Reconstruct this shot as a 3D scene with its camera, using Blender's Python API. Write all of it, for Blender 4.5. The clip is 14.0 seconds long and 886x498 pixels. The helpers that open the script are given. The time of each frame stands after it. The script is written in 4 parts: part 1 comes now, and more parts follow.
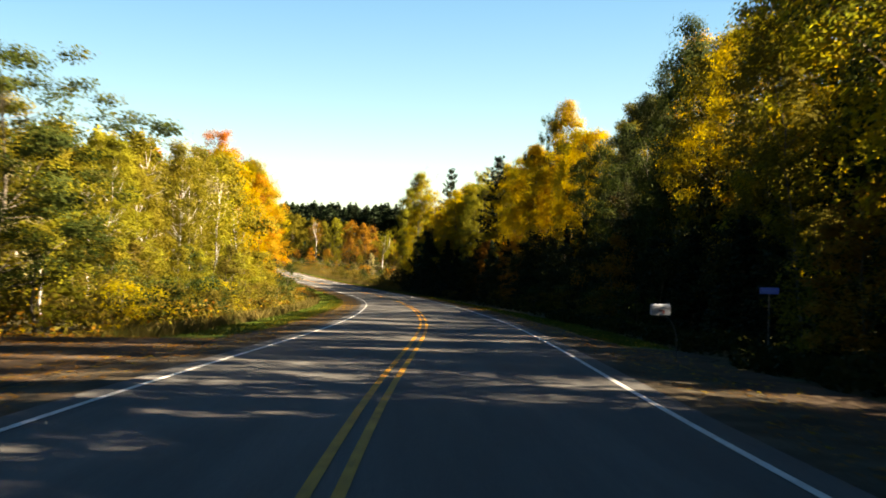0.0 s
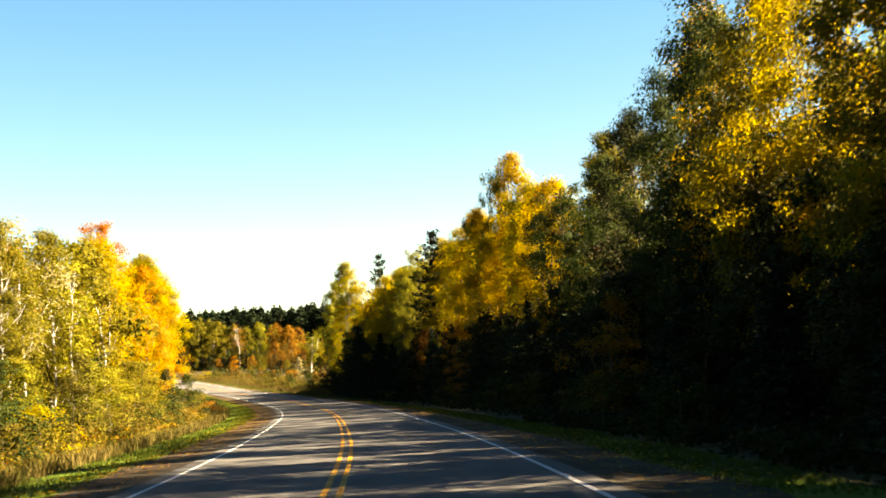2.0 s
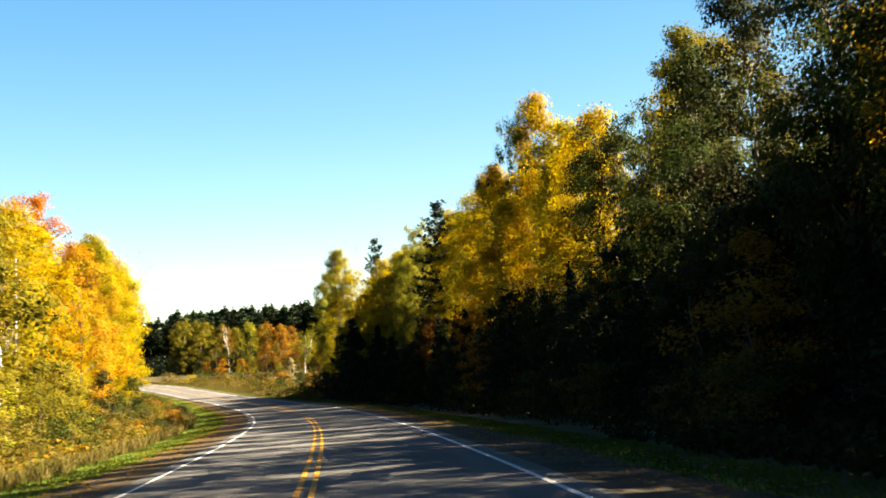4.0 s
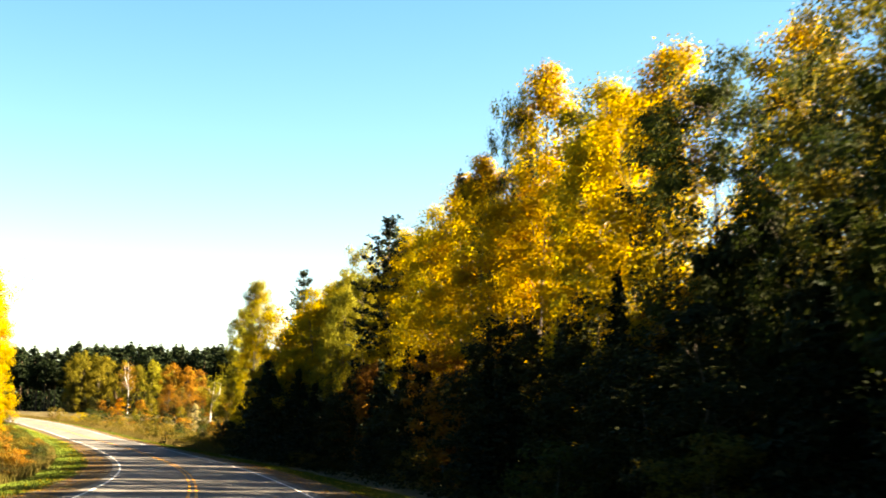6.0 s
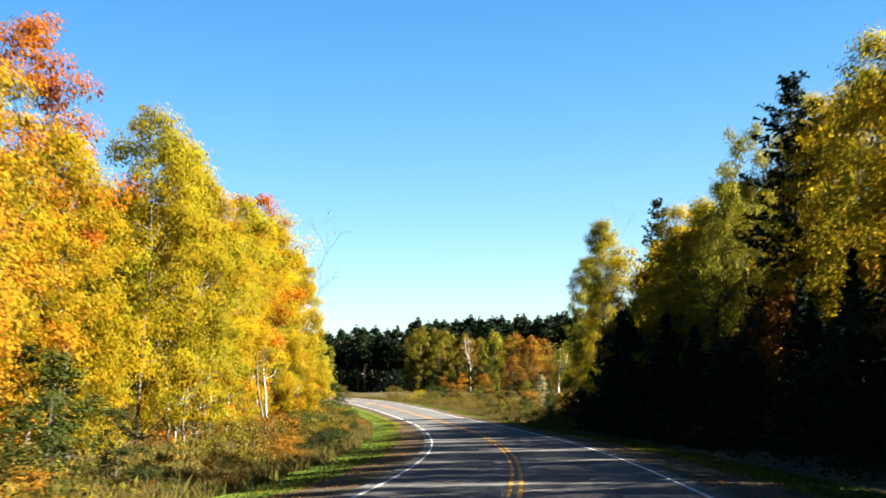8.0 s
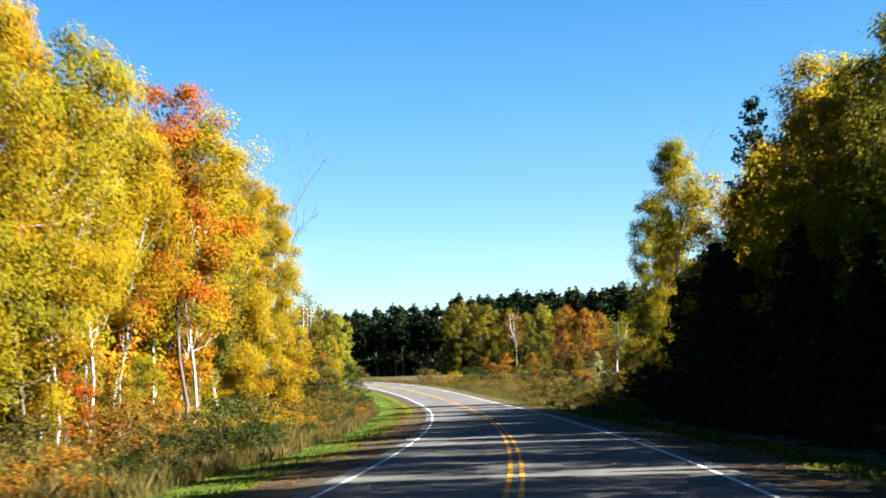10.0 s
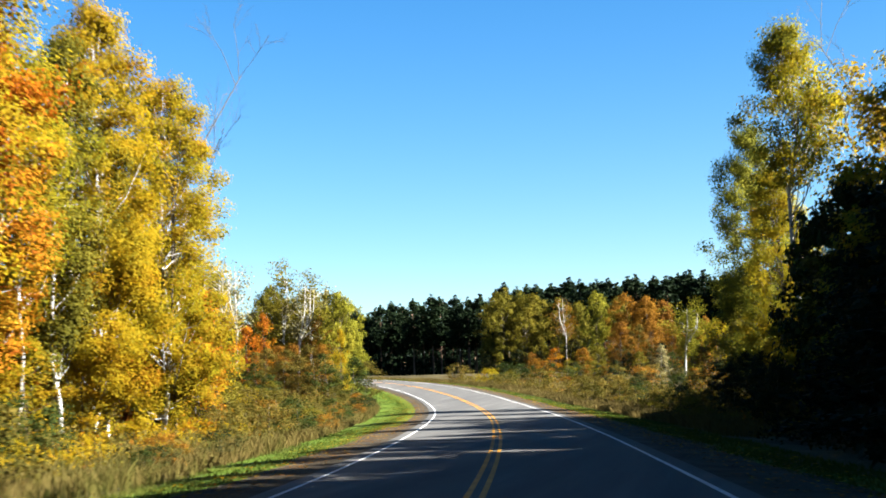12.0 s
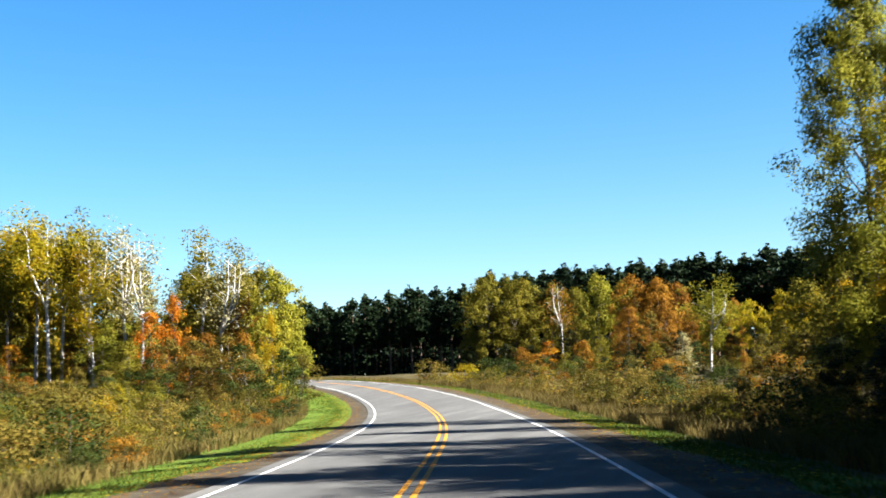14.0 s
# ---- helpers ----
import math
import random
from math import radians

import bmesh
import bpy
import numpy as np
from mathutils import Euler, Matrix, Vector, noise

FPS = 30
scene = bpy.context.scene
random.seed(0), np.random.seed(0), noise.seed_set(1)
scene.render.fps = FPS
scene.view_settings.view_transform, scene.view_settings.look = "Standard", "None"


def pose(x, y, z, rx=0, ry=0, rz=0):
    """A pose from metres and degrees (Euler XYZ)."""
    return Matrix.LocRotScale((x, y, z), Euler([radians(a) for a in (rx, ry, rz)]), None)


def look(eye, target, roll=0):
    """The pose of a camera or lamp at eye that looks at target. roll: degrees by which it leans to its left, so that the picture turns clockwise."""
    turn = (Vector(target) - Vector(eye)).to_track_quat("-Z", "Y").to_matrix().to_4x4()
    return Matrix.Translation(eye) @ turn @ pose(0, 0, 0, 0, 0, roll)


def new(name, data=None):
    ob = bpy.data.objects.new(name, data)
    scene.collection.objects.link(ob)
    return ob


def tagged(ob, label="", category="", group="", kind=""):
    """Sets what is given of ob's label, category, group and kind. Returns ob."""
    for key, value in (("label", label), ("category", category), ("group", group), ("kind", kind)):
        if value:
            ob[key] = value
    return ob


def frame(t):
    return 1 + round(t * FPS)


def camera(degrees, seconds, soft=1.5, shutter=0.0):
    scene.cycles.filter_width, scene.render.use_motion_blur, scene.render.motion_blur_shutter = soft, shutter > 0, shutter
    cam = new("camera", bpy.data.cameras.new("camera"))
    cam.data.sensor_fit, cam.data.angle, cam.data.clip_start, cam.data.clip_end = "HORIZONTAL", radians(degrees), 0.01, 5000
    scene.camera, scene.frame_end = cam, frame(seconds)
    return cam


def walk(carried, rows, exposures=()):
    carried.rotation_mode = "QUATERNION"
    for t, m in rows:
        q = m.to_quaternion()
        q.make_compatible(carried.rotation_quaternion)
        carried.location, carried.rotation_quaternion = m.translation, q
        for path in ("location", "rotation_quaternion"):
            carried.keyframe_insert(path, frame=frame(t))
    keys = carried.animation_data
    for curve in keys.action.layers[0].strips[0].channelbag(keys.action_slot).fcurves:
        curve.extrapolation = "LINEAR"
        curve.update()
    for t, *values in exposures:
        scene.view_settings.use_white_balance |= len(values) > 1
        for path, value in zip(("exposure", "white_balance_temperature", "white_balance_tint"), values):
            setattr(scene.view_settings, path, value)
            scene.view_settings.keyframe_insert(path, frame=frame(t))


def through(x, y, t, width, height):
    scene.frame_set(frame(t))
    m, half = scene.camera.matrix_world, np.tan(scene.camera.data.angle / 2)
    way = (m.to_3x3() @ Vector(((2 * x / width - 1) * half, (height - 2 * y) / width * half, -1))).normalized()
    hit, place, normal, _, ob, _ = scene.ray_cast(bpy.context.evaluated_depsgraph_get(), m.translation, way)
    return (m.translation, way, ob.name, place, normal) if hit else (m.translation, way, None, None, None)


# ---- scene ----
cam = camera(36.73, 14.0, soft=1.7, shutter=0.35)
# seconds, place in metres, yaw, pitch, roll in degrees
PATH = [
    (0.0, 0.000, -8.000, 1.454, -1.186, 1.288, -1.397),
    (0.5, 0.000, 0.000, 1.454, -2.195, 1.836, -1.591),
    (1.0, 0.196, 4.478, 1.433, -4.293, 3.827, -0.569),
    (1.5, 0.457, 9.019, 1.395, -3.172, 3.792, 1.824),
    (2.0, 0.577, 13.738, 1.375, -3.929, 5.400, 3.238),
    (2.5, 0.727, 18.674, 1.338, -2.360, 5.218, 4.992),
    (5.0, 1.295, 46.234, 1.123, -8.340, 6.342, 0.887),
    (5.5, 1.300, 52.316, 1.076, -9.952, 7.768, -2.011),
    (6.0, 1.253, 58.552, 1.024, -7.727, 8.202, -0.856),
    (6.5, 1.177, 64.843, 0.978, -6.497, 8.468, 1.017),
    (7.0, 1.049, 71.263, 0.932, 1.472, 8.398, 1.584),
    (7.5, 0.904, 77.918, 0.888, 5.686, 7.641, 1.190),
    (10.0, -0.815, 115.307, 0.706, 9.569, 6.632, 2.403),
    (10.5, -1.262, 122.761, 0.717, 10.300, 6.482, 1.513),
    (11.0, -1.826, 130.292, 0.741, 10.954, 6.576, 1.052),
    (11.5, -2.491, 137.936, 0.769, 11.336, 6.621, 1.449),
    (12.0, -3.212, 145.620, 0.805, 11.982, 6.786, 2.046),
    (12.5, -4.037, 153.230, 0.844, 12.033, 6.786, 1.999),
    (13.0, -4.987, 160.823, 0.907, 12.151, 7.011, 1.891),
    (13.5, -6.061, 168.465, 0.973, 11.534, 6.727, 2.238),
    (14.0, -7.189, 176.163, 1.042, 11.702, 6.888, 2.520),
]
EXPOSURES = [(0.0, 3.97, 8700, 12), (0.8, 4.52, 10800, 16), (2.0, 4.3, 9800, 12), (2.7, 4.13, 8600, 10), (5.0, 4.12, 8000, 10), (5.5, 4.42, 9300, 13), (6.0, 4.62, 9500, 13), (6.6, 4.42, 8700, 11), (7.0, 4.22, 7900, 10), (7.5, 3.86, 6650, 10), (14.0, 3.7, 6000, 10)]
walk(cam, [(t, pose(x, y, z, 90 + pitch, roll, yaw)) for t, x, y, z, yaw, pitch, roll in PATH], EXPOSURES)

# ---- light: a clear autumn noon, the sun over the trees on the right ----
SUN_ELEVATION, SUN_AZIMUTH = 32.5, 97.0      # azimuth in degrees clockwise from +y
world = bpy.data.worlds.new("world")
scene.world = world
world.use_nodes = True
wn = world.node_tree
sky = wn.nodes.new("ShaderNodeTexSky")
sky.sky_type = "NISHITA"
sky.sun_disc = False
sky.sun_elevation, sky.sun_rotation = radians(SUN_ELEVATION), radians(SUN_AZIMUTH)
sky.air_density, sky.dust_density, sky.ozone_density = 1.0, 0.3, 2.0
wn.nodes["Background"].inputs["Strength"].default_value = 0.0165
deep = wn.nodes.new("ShaderNodeHueSaturation")
deep.inputs["Saturation"].default_value = 1.4
wn.links.new(sky.outputs["Color"], deep.inputs["Color"])
wn.links.new(deep.outputs["Color"], wn.nodes["Background"].inputs["Color"])
sun = new("sun", bpy.data.lights.new("sun", "SUN"))
sun.data.energy, sun.data.angle, sun.data.color = 5.0, radians(0.5), (1.0, 0.91, 0.77)
sun_from = Vector((math.sin(radians(SUN_AZIMUTH)) * math.cos(radians(SUN_ELEVATION)),
                   math.cos(radians(SUN_AZIMUTH)) * math.cos(radians(SUN_ELEVATION)),
                   math.sin(radians(SUN_ELEVATION))))
sun.matrix_world = look(sun_from * 100, (0, 0, 0))


# ---- materials ----
def material(name, rough=0.8, spec=0.3):
    m = bpy.data.materials.new(name)
    m.use_nodes = True
    b = m.node_tree.nodes["Principled BSDF"]
    b.inputs["Roughness"].default_value = rough
    b.inputs["Specular IOR Level"].default_value = spec
    return m, m.node_tree, b


def ramp(nt, fac, stops):
    n = nt.nodes.new("ShaderNodeValToRGB")
    el = n.color_ramp.elements
    while len(el) < len(stops):
        el.new(0.5)
    for e, (p, c) in zip(el, stops):
        e.position, e.color = p, (*c, 1)
    nt.links.new(fac, n.inputs["Fac"])
    return n.outputs["Color"]


def noise_tex(nt, scale, detail=4.0, stretch=None, rough=0.6):
    n = nt.nodes.new("ShaderNodeTexNoise")
    n.inputs["Scale"].default_value = scale
    n.inputs["Detail"].default_value = detail
    n.inputs["Roughness"].default_value = rough
    co = nt.nodes.new("ShaderNodeTexCoord")
    if stretch:
        mp = nt.nodes.new("ShaderNodeMapping")
        mp.inputs["Scale"].default_value = stretch
        nt.links.new(co.outputs["Object"], mp.inputs["Vector"])
        nt.links.new(mp.outputs["Vector"], n.inputs["Vector"])
    else:
        nt.links.new(co.outputs["Object"], n.inputs["Vector"])
    return n.outputs["Fac"]


def mix(nt, fac, a, b, how="MIX"):
    n = nt.nodes.new("ShaderNodeMix")
    n.data_type, n.blend_type = "RGBA", how
    for key, value in (("Factor", fac), ("A", a), ("B", b)):
        sock = [s for s in n.inputs if s.name == key and (s.type == "RGBA") == (key != "Factor")][0]
        if isinstance(value, (float, int)):
            sock.default_value = value
        elif isinstance(value, tuple):
            sock.default_value = (*value, 1)
        else:
            nt.links.new(value, sock)
    return [s for s in n.outputs if s.type == "RGBA"][0]


def bump(nt, bsdf, height, strength, distance=0.02):
    n = nt.nodes.new("ShaderNodeBump")
    n.inputs["Strength"].default_value, n.inputs["Distance"].default_value = strength, distance
    nt.links.new(height, n.inputs["Height"])
    nt.links.new(n.outputs["Normal"], bsdf.inputs["Normal"])


def surface(name, stops, scale, grain, rough=0.9, bump_strength=0.4, spec=0.03, stretch=None):
    """A two-scale mottled surface: large patches by the ramp, a fine grain over it."""
    m, nt, b = material(name, rough, spec)
    big = noise_tex(nt, scale, 5, stretch)
    fine = noise_tex(nt, grain, 3)
    col = ramp(nt, big, stops)
    spot = ramp(nt, fine, [(0.25, (0.55, 0.55, 0.55)), (0.75, (1.35, 1.35, 1.35))])
    nt.links.new(mix(nt, 0.8, col, spot, "MULTIPLY"), b.inputs["Base Color"])
    bump(nt, b, fine, bump_strength)
    return m


def leaf_material(name, stops, through=0.36):
    """Leaves: diffuse and translucent, each leaf and each tree a little different in colour."""
    m, nt, b = material(name, 0.75, 0.04)
    geo = nt.nodes.new("ShaderNodeNewGeometry")
    info = nt.nodes.new("ShaderNodeObjectInfo")
    patch = noise_tex(nt, 0.45, 2)
    add = nt.nodes.new("ShaderNodeMath")
    add.operation = "MULTIPLY_ADD"
    nt.links.new(geo.outputs["Random Per Island"], add.inputs[0])
    add.inputs[1].default_value = 0.38
    off = nt.nodes.new("ShaderNodeMath")
    off.operation = "MULTIPLY_ADD"
    nt.links.new(patch, off.inputs[0])
    off.inputs[1].default_value = 1.7
    off.inputs[2].default_value = -0.7
    nt.links.new(off.outputs[0], add.inputs[2])
    tree = nt.nodes.new("ShaderNodeMath")
    tree.operation = "MULTIPLY_ADD"
    nt.links.new(info.outputs["Random"], tree.inputs[0])
    tree.inputs[1].default_value = 0.36
    nt.links.new(add.outputs[0], tree.inputs[2])
    col = ramp(nt, tree.outputs[0], [(p, tuple(0.285 * k for k in c)) for p, c in stops])
    nt.links.new(col, b.inputs["Base Color"])
    tr = nt.nodes.new("ShaderNodeBsdfTranslucent")
    nt.links.new(col, tr.inputs["Color"])
    sh = nt.nodes.new("ShaderNodeMixShader")
    sh.inputs["Fac"].default_value = through
    nt.links.new(b.outputs[0], sh.inputs[1])
    nt.links.new(tr.outputs[0], sh.inputs[2])
    nt.links.new(sh.outputs[0], nt.nodes["Material Output"].inputs["Surface"])
    return m


LEAF = {
    "gold": leaf_material("leaf_gold", [(0.06, (0.555, 0.234, 0.009)), (0.25, (0.644, 0.387, 0.011)), (0.55, (0.688, 0.492, 0.015)), (0.8, (0.533, 0.421, 0.022)), (1.0, (0.244, 0.246, 0.022))], 0.68),
    "yellow": leaf_material("leaf_yellow", [(0.08, (0.522, 0.293, 0.011)), (0.4, (0.608, 0.457, 0.015)), (0.7, (0.456, 0.410, 0.022)), (1.0, (0.196, 0.223, 0.022))], 0.68),
    "olive": leaf_material("leaf_olive", [(0.1, (0.12, 0.115, 0.010)), (0.5, (0.22, 0.19, 0.015)), (0.85, (0.27, 0.21, 0.018)), (1.0, (0.10, 0.125, 0.016))], 0.42),
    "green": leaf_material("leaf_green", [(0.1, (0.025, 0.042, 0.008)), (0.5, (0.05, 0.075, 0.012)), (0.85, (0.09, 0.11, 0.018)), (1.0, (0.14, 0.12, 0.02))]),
    # darker copy of the greens: deep wood shade put into the leaf colour
    "shade": leaf_material("leaf_shade_toned", [(0.1, (0.018, 0.028, 0.007)), (0.5, (0.035, 0.046, 0.010)), (0.85, (0.05, 0.05, 0.013)), (1.0, (0.10, 0.06, 0.016))], 0.25),
    "lime": leaf_material("leaf_lime", [(0.1, (0.17, 0.18, 0.015)), (0.5, (0.29, 0.28, 0.02)), (0.9, (0.38, 0.33, 0.025))]),
    "orange": leaf_material("leaf_orange", [(0.08, (0.407, 0.087, 0.008)), (0.35, (0.600, 0.194, 0.010)), (0.65, (0.639, 0.310, 0.011)), (0.85, (0.484, 0.339, 0.019)), (1.0, (0.232, 0.203, 0.019))], 0.45),
    "red": leaf_material("leaf_red", [(0.1, (0.34, 0.065, 0.006)), (0.5, (0.58, 0.155, 0.006)), (0.9, (0.64, 0.24, 0.008))], 0.45),
    "rust": leaf_material("leaf_rust", [(0.1, (0.20, 0.085, 0.012)), (0.5, (0.37, 0.165, 0.014)), (0.9, (0.44, 0.22, 0.018))], 0.42),
    "pale": leaf_material("leaf_pale", [(0.1, (0.30, 0.25, 0.08)), (0.5, (0.42, 0.36, 0.14)), (0.9, (0.46, 0.43, 0.22))]),
    "spruce": leaf_material("needles_spruce", [(0.1, (0.008, 0.018, 0.008)), (0.6, (0.018, 0.035, 0.014)), (1.0, (0.035, 0.05, 0.02))], 0.12),
    "pine": leaf_material("needles_pine", [(0.1, (0.008, 0.019, 0.007)), (0.6, (0.017, 0.034, 0.011)), (1.0, (0.035, 0.05, 0.016))], 0.15),
    "dry": leaf_material("dry_grass", [(0.1, (0.102, 0.076, 0.019)), (0.4, (0.230, 0.170, 0.051)), (0.7, (0.162, 0.136, 0.030)), (1.0, (0.09, 0.11, 0.018))], 0.3),
    "mown": leaf_material("green_grass", [(0.1, (0.045, 0.08, 0.010)), (0.5, (0.09, 0.15, 0.014)), (0.9, (0.17, 0.18, 0.03))], 0.3),
    "brush": leaf_material("leaf_brush", [(0.1, (0.07, 0.068, 0.010)), (0.5, (0.16, 0.13, 0.018)), (0.9, (0.27, 0.18, 0.03))], 0.35),
}
BARK = {
    "white": surface("bark_white", [(0.3, (0.045, 0.041, 0.036)), (0.42, (0.180, 0.173, 0.158)), (0.8, (0.264, 0.252, 0.234))], 1.6, 12, 0.8, 0.3, stretch=(1, 1, 3)),
    "grey": surface("bark_grey", [(0.3, (0.030, 0.026, 0.020)), (0.7, (0.081, 0.070, 0.055))], 2.5, 20, 0.95, 0.6, stretch=(3, 3, 0.6)),
    "pine": surface("bark_pine", [(0.3, (0.028, 0.019, 0.014)), (0.7, (0.084, 0.056, 0.039))], 2.5, 18, 0.95, 0.6, stretch=(3, 3, 0.6)),
}
asphalt = surface("asphalt", [(0.3, (0.038, 0.038, 0.038)), (0.5, (0.048, 0.048, 0.047)), (0.7, (0.066, 0.065, 0.063))], 0.9, 45, 0.9, 0.3, 0.03, stretch=(1.0, 0.06, 1.0))
gravel = surface("gravel", [(0.3, (0.017, 0.011, 0.008)), (0.5, (0.028, 0.023, 0.016)), (0.7, (0.042, 0.038, 0.028))], 0.9, 22, 0.95, 0.9)
dirt = surface("drive_dirt", [(0.3, (0.016, 0.011, 0.007)), (0.5, (0.028, 0.020, 0.014)), (0.7, (0.047, 0.036, 0.026))], 0.7, 16, 0.95, 0.9)
soil = surface("forest_floor", [(0.3, (0.018, 0.013, 0.007)), (0.5, (0.029, 0.025, 0.011)), (0.7, (0.050, 0.039, 0.018))], 0.35, 7, 0.95, 0.8)
turf = surface("mown_turf", [(0.3, (0.026, 0.045, 0.006)), (0.55, (0.045, 0.068, 0.008)), (0.75, (0.078, 0.068, 0.018))], 0.5, 9, 0.95, 0.8)
white_paint = surface("worn_white_paint", [(0.3, (0.23, 0.23, 0.22)), (0.45, (0.29, 0.29, 0.28)), (0.65, (0.34, 0.34, 0.33))], 1.3, 30, 0.7, 0.2)
yellow_paint = surface("worn_yellow_paint", [(0.3, (0.146, 0.069, 0.010)), (0.45, (0.218, 0.100, 0.010)), (0.65, (0.280, 0.136, 0.013))], 1.3, 30, 0.7, 0.2)


# ---- the road's line: headings (degrees to the left) and heights along it ----
STEP = 2.0
STATIONS = [-60, 20, 40, 60, 80, 100, 120, 140, 160, 180, 200, 220, 240, 260, 280, 300, 320, 340, 360, 380, 440, 600]
TURN_TO = [0.0, -0.3, -2.0, -1.0, 0.6, 1.2, 2.1, 3.7, 5.9, 7.7, 8.8, 9.9, 10.8, 12.5, 15.2, 20.5, 30.6, 40, 47, 51, 54, 56]
RISE_TO = [0.03, 0.02, -0.09, -0.25, -0.4, -0.54, -0.67, -0.74, -0.7, -0.58, -0.42, -0.16, 0.14, 0.5, 1.11, 2.13, 3.5, 4.7, 5.5, 6.0, 6.6, 7.0]
S = np.arange(-60.0, 560.0, STEP)


def smooth(values, n=7):
    return np.convolve(np.pad(values, n // 2, mode="edge"), np.ones(n) / n, mode="valid")


HEADING = np.radians(smooth(np.interp(S, STATIONS, TURN_TO)))
RZ = smooth(np.interp(S, STATIONS, RISE_TO))
RX = np.concatenate([[0], np.cumsum(-np.sin(HEADING[:-1]) * STEP)])
RY = np.concatenate([[0], np.cumsum(np.cos(HEADING[:-1]) * STEP)])
RX += -0.6 - RX[30]
RY += -25.0 - RY[30]


def on_road(s, lat, dz=0.0):
    """The place at s metres along the road and lat metres to the right of its middle."""
    x, y, z, a = (np.interp(s, S, v) for v in (RX, RY, RZ, HEADING))
    return np.stack([x + lat * np.cos(a), y + lat * np.sin(a), z + dz + 0 * s], -1)


def along(y):
    return np.interp(y, RY, S)


def ground_z(x, y):
    """Height of the ground sheet: level with the road, a shallow ditch beside it, uneven further off."""
    x, y = np.atleast_1d(np.asarray(x, float)), np.atleast_1d(np.asarray(y, float))
    out = np.empty(len(x))
    for a in range(0, len(x), 4000):
        px, py = x[a:a + 4000], y[a:a + 4000]
        d2 = (px[:, None] - RX[None]) ** 2 + (py[:, None] - RY[None]) ** 2
        near = d2.argmin(1)
        d = np.sqrt(d2[np.arange(len(px)), near])
        prof = np.interp(d, [0, 4.2, 5.6, 7.5, 9.5, 13, 18, 60], [-0.12, -0.12, -0.12, -0.25, -0.4, -0.15, 0.1, 0.3])
        bumpy = np.clip((d - 6) / 8, 0, 1) * (0.12 * np.sin(px * 0.9 + 1.3 * np.sin(py * 0.5)) + 0.12 * np.sin(py * 0.7 + px * 0.31))
        out[a:a + 4000] = RZ[near] + prof + bumpy
    return out


def mesh_from(name, verts, faces, mat, smooth_shade=False):
    me = bpy.data.meshes.new(name)
    me.from_pydata([tuple(v) for v in verts], [], faces)
    me.materials.append(mat)
    if smooth_shade:
        me.polygons.foreach_set("use_smooth", [True] * len(me.polygons))
    me.update()
    return me


def strip(name, s0, s1, lat0, lat1, dz, mat, thick=0.0, wobble=0.0, rise=0.0):
    """A ribbon along the road between two offsets; wobble makes its outer edge uneven, thick gives it sides."""
    s = np.arange(s0, s1 + 0.01, 2.0)
    w = wobble * (np.sin(s * 0.37) + 0.6 * np.sin(s * 1.13 + 1) + 0.5 * np.sin(s * 2.3)) if wobble else 0
    a, b = on_road(s, lat0, dz), on_road(s, lat1 + w, dz + rise)
    n = len(s)
    verts = np.concatenate([a, b])
    flip = lat1 < lat0
    faces = [(i, n + i, n + i + 1, i + 1) if not flip else (i, i + 1, n + i + 1, n + i) for i in range(n - 1)]
    if thick:
        c, d = a - (0, 0, thick), b - (0, 0, thick)
        verts = np.concatenate([verts, c, d])
        for i in range(n - 1):
            for q in ((i, i + 1, 2 * n + i + 1, 2 * n + i), (n + i + 1, n + i, 3 * n + i, 3 * n + i + 1)):
                faces.append(q if not flip else q[::-1])
    return mesh_from(name, verts, faces, mat)


# ---- ground ----
gx = np.concatenate([[-3000, -1200, -500, -260], np.arange(-160, -40, 5.0), np.arange(-40, 26, 1.5), np.arange(26, 90, 5.0), [150, 300, 700, 3000]])
gy = np.concatenate([[-2500, -800, -300, -120], np.arange(-60, 350, 2.5), np.arange(350, 520, 6.0), [600, 800, 1200, 3500]])
GX, GY = np.meshgrid(gx, gy)
GZ = ground_z(GX.ravel(), GY.ravel())
nx, ny = len(gx), len(gy)
ground = new("ground", mesh_from("ground", np.stack([GX.ravel(), GY.ravel(), GZ], 1),
             [(j * nx + i, j * nx + i + 1, (j + 1) * nx + i + 1, (j + 1) * nx + i) for j in range(ny - 1) for i in range(nx - 1)], soil, True))
tagged(ground, "brown and olive woodland ground with leaf litter", "ground", kind="structure")

road = new("road", strip("road", -58, 540, -3.75, 3.75, 0.0, asphalt, 0.25))
tagged(road, "grey worn asphalt road with a gentle left bend", "road", kind="structure")
for side, word in ((-1, "beside the inner lane"), (1, "beside the outer lane")):
    g = new("gravel_shoulder", strip("gravel_shoulder", -58, 540, side * 3.7, side * 5.4, -0.02, gravel, 0.1, side * 0.12, -0.06))
    tagged(g, "brown gravel shoulder with fallen leaves " + word, "shoulder", kind="structure")
    t_ = new("grass_verge", strip("grass_verge", 50, 540, side * 5.2, side * (7.4 if side < 0 else 6.7), -0.075, turf, 0.0, side * 0.3, -0.14))
    tagged(t_, "strip of mown green grass along the road shoulder", "verge", kind="structure")
    if side < 0:
        b_ = new("grass_verge", strip("grass_verge", along(208.0), 470, -4.7, -8.3, -0.04, turf, 0.0, -0.2, -0.16))
        tagged(b_, "wide strip of mown green grass inside the bend", "verge", kind="structure")
    e = new("edge_line", strip("edge_line", -58, 540, side * 3.30, side * 3.39, 0.01, white_paint))
    tagged(e, "worn white painted edge line on the asphalt", "road marking", kind="structure")
apron = new("gravel_drive", strip("gravel_drive", 30, 52, -5.2, -13.0, -0.06, dirt, 0.1, -0.4, -0.12))
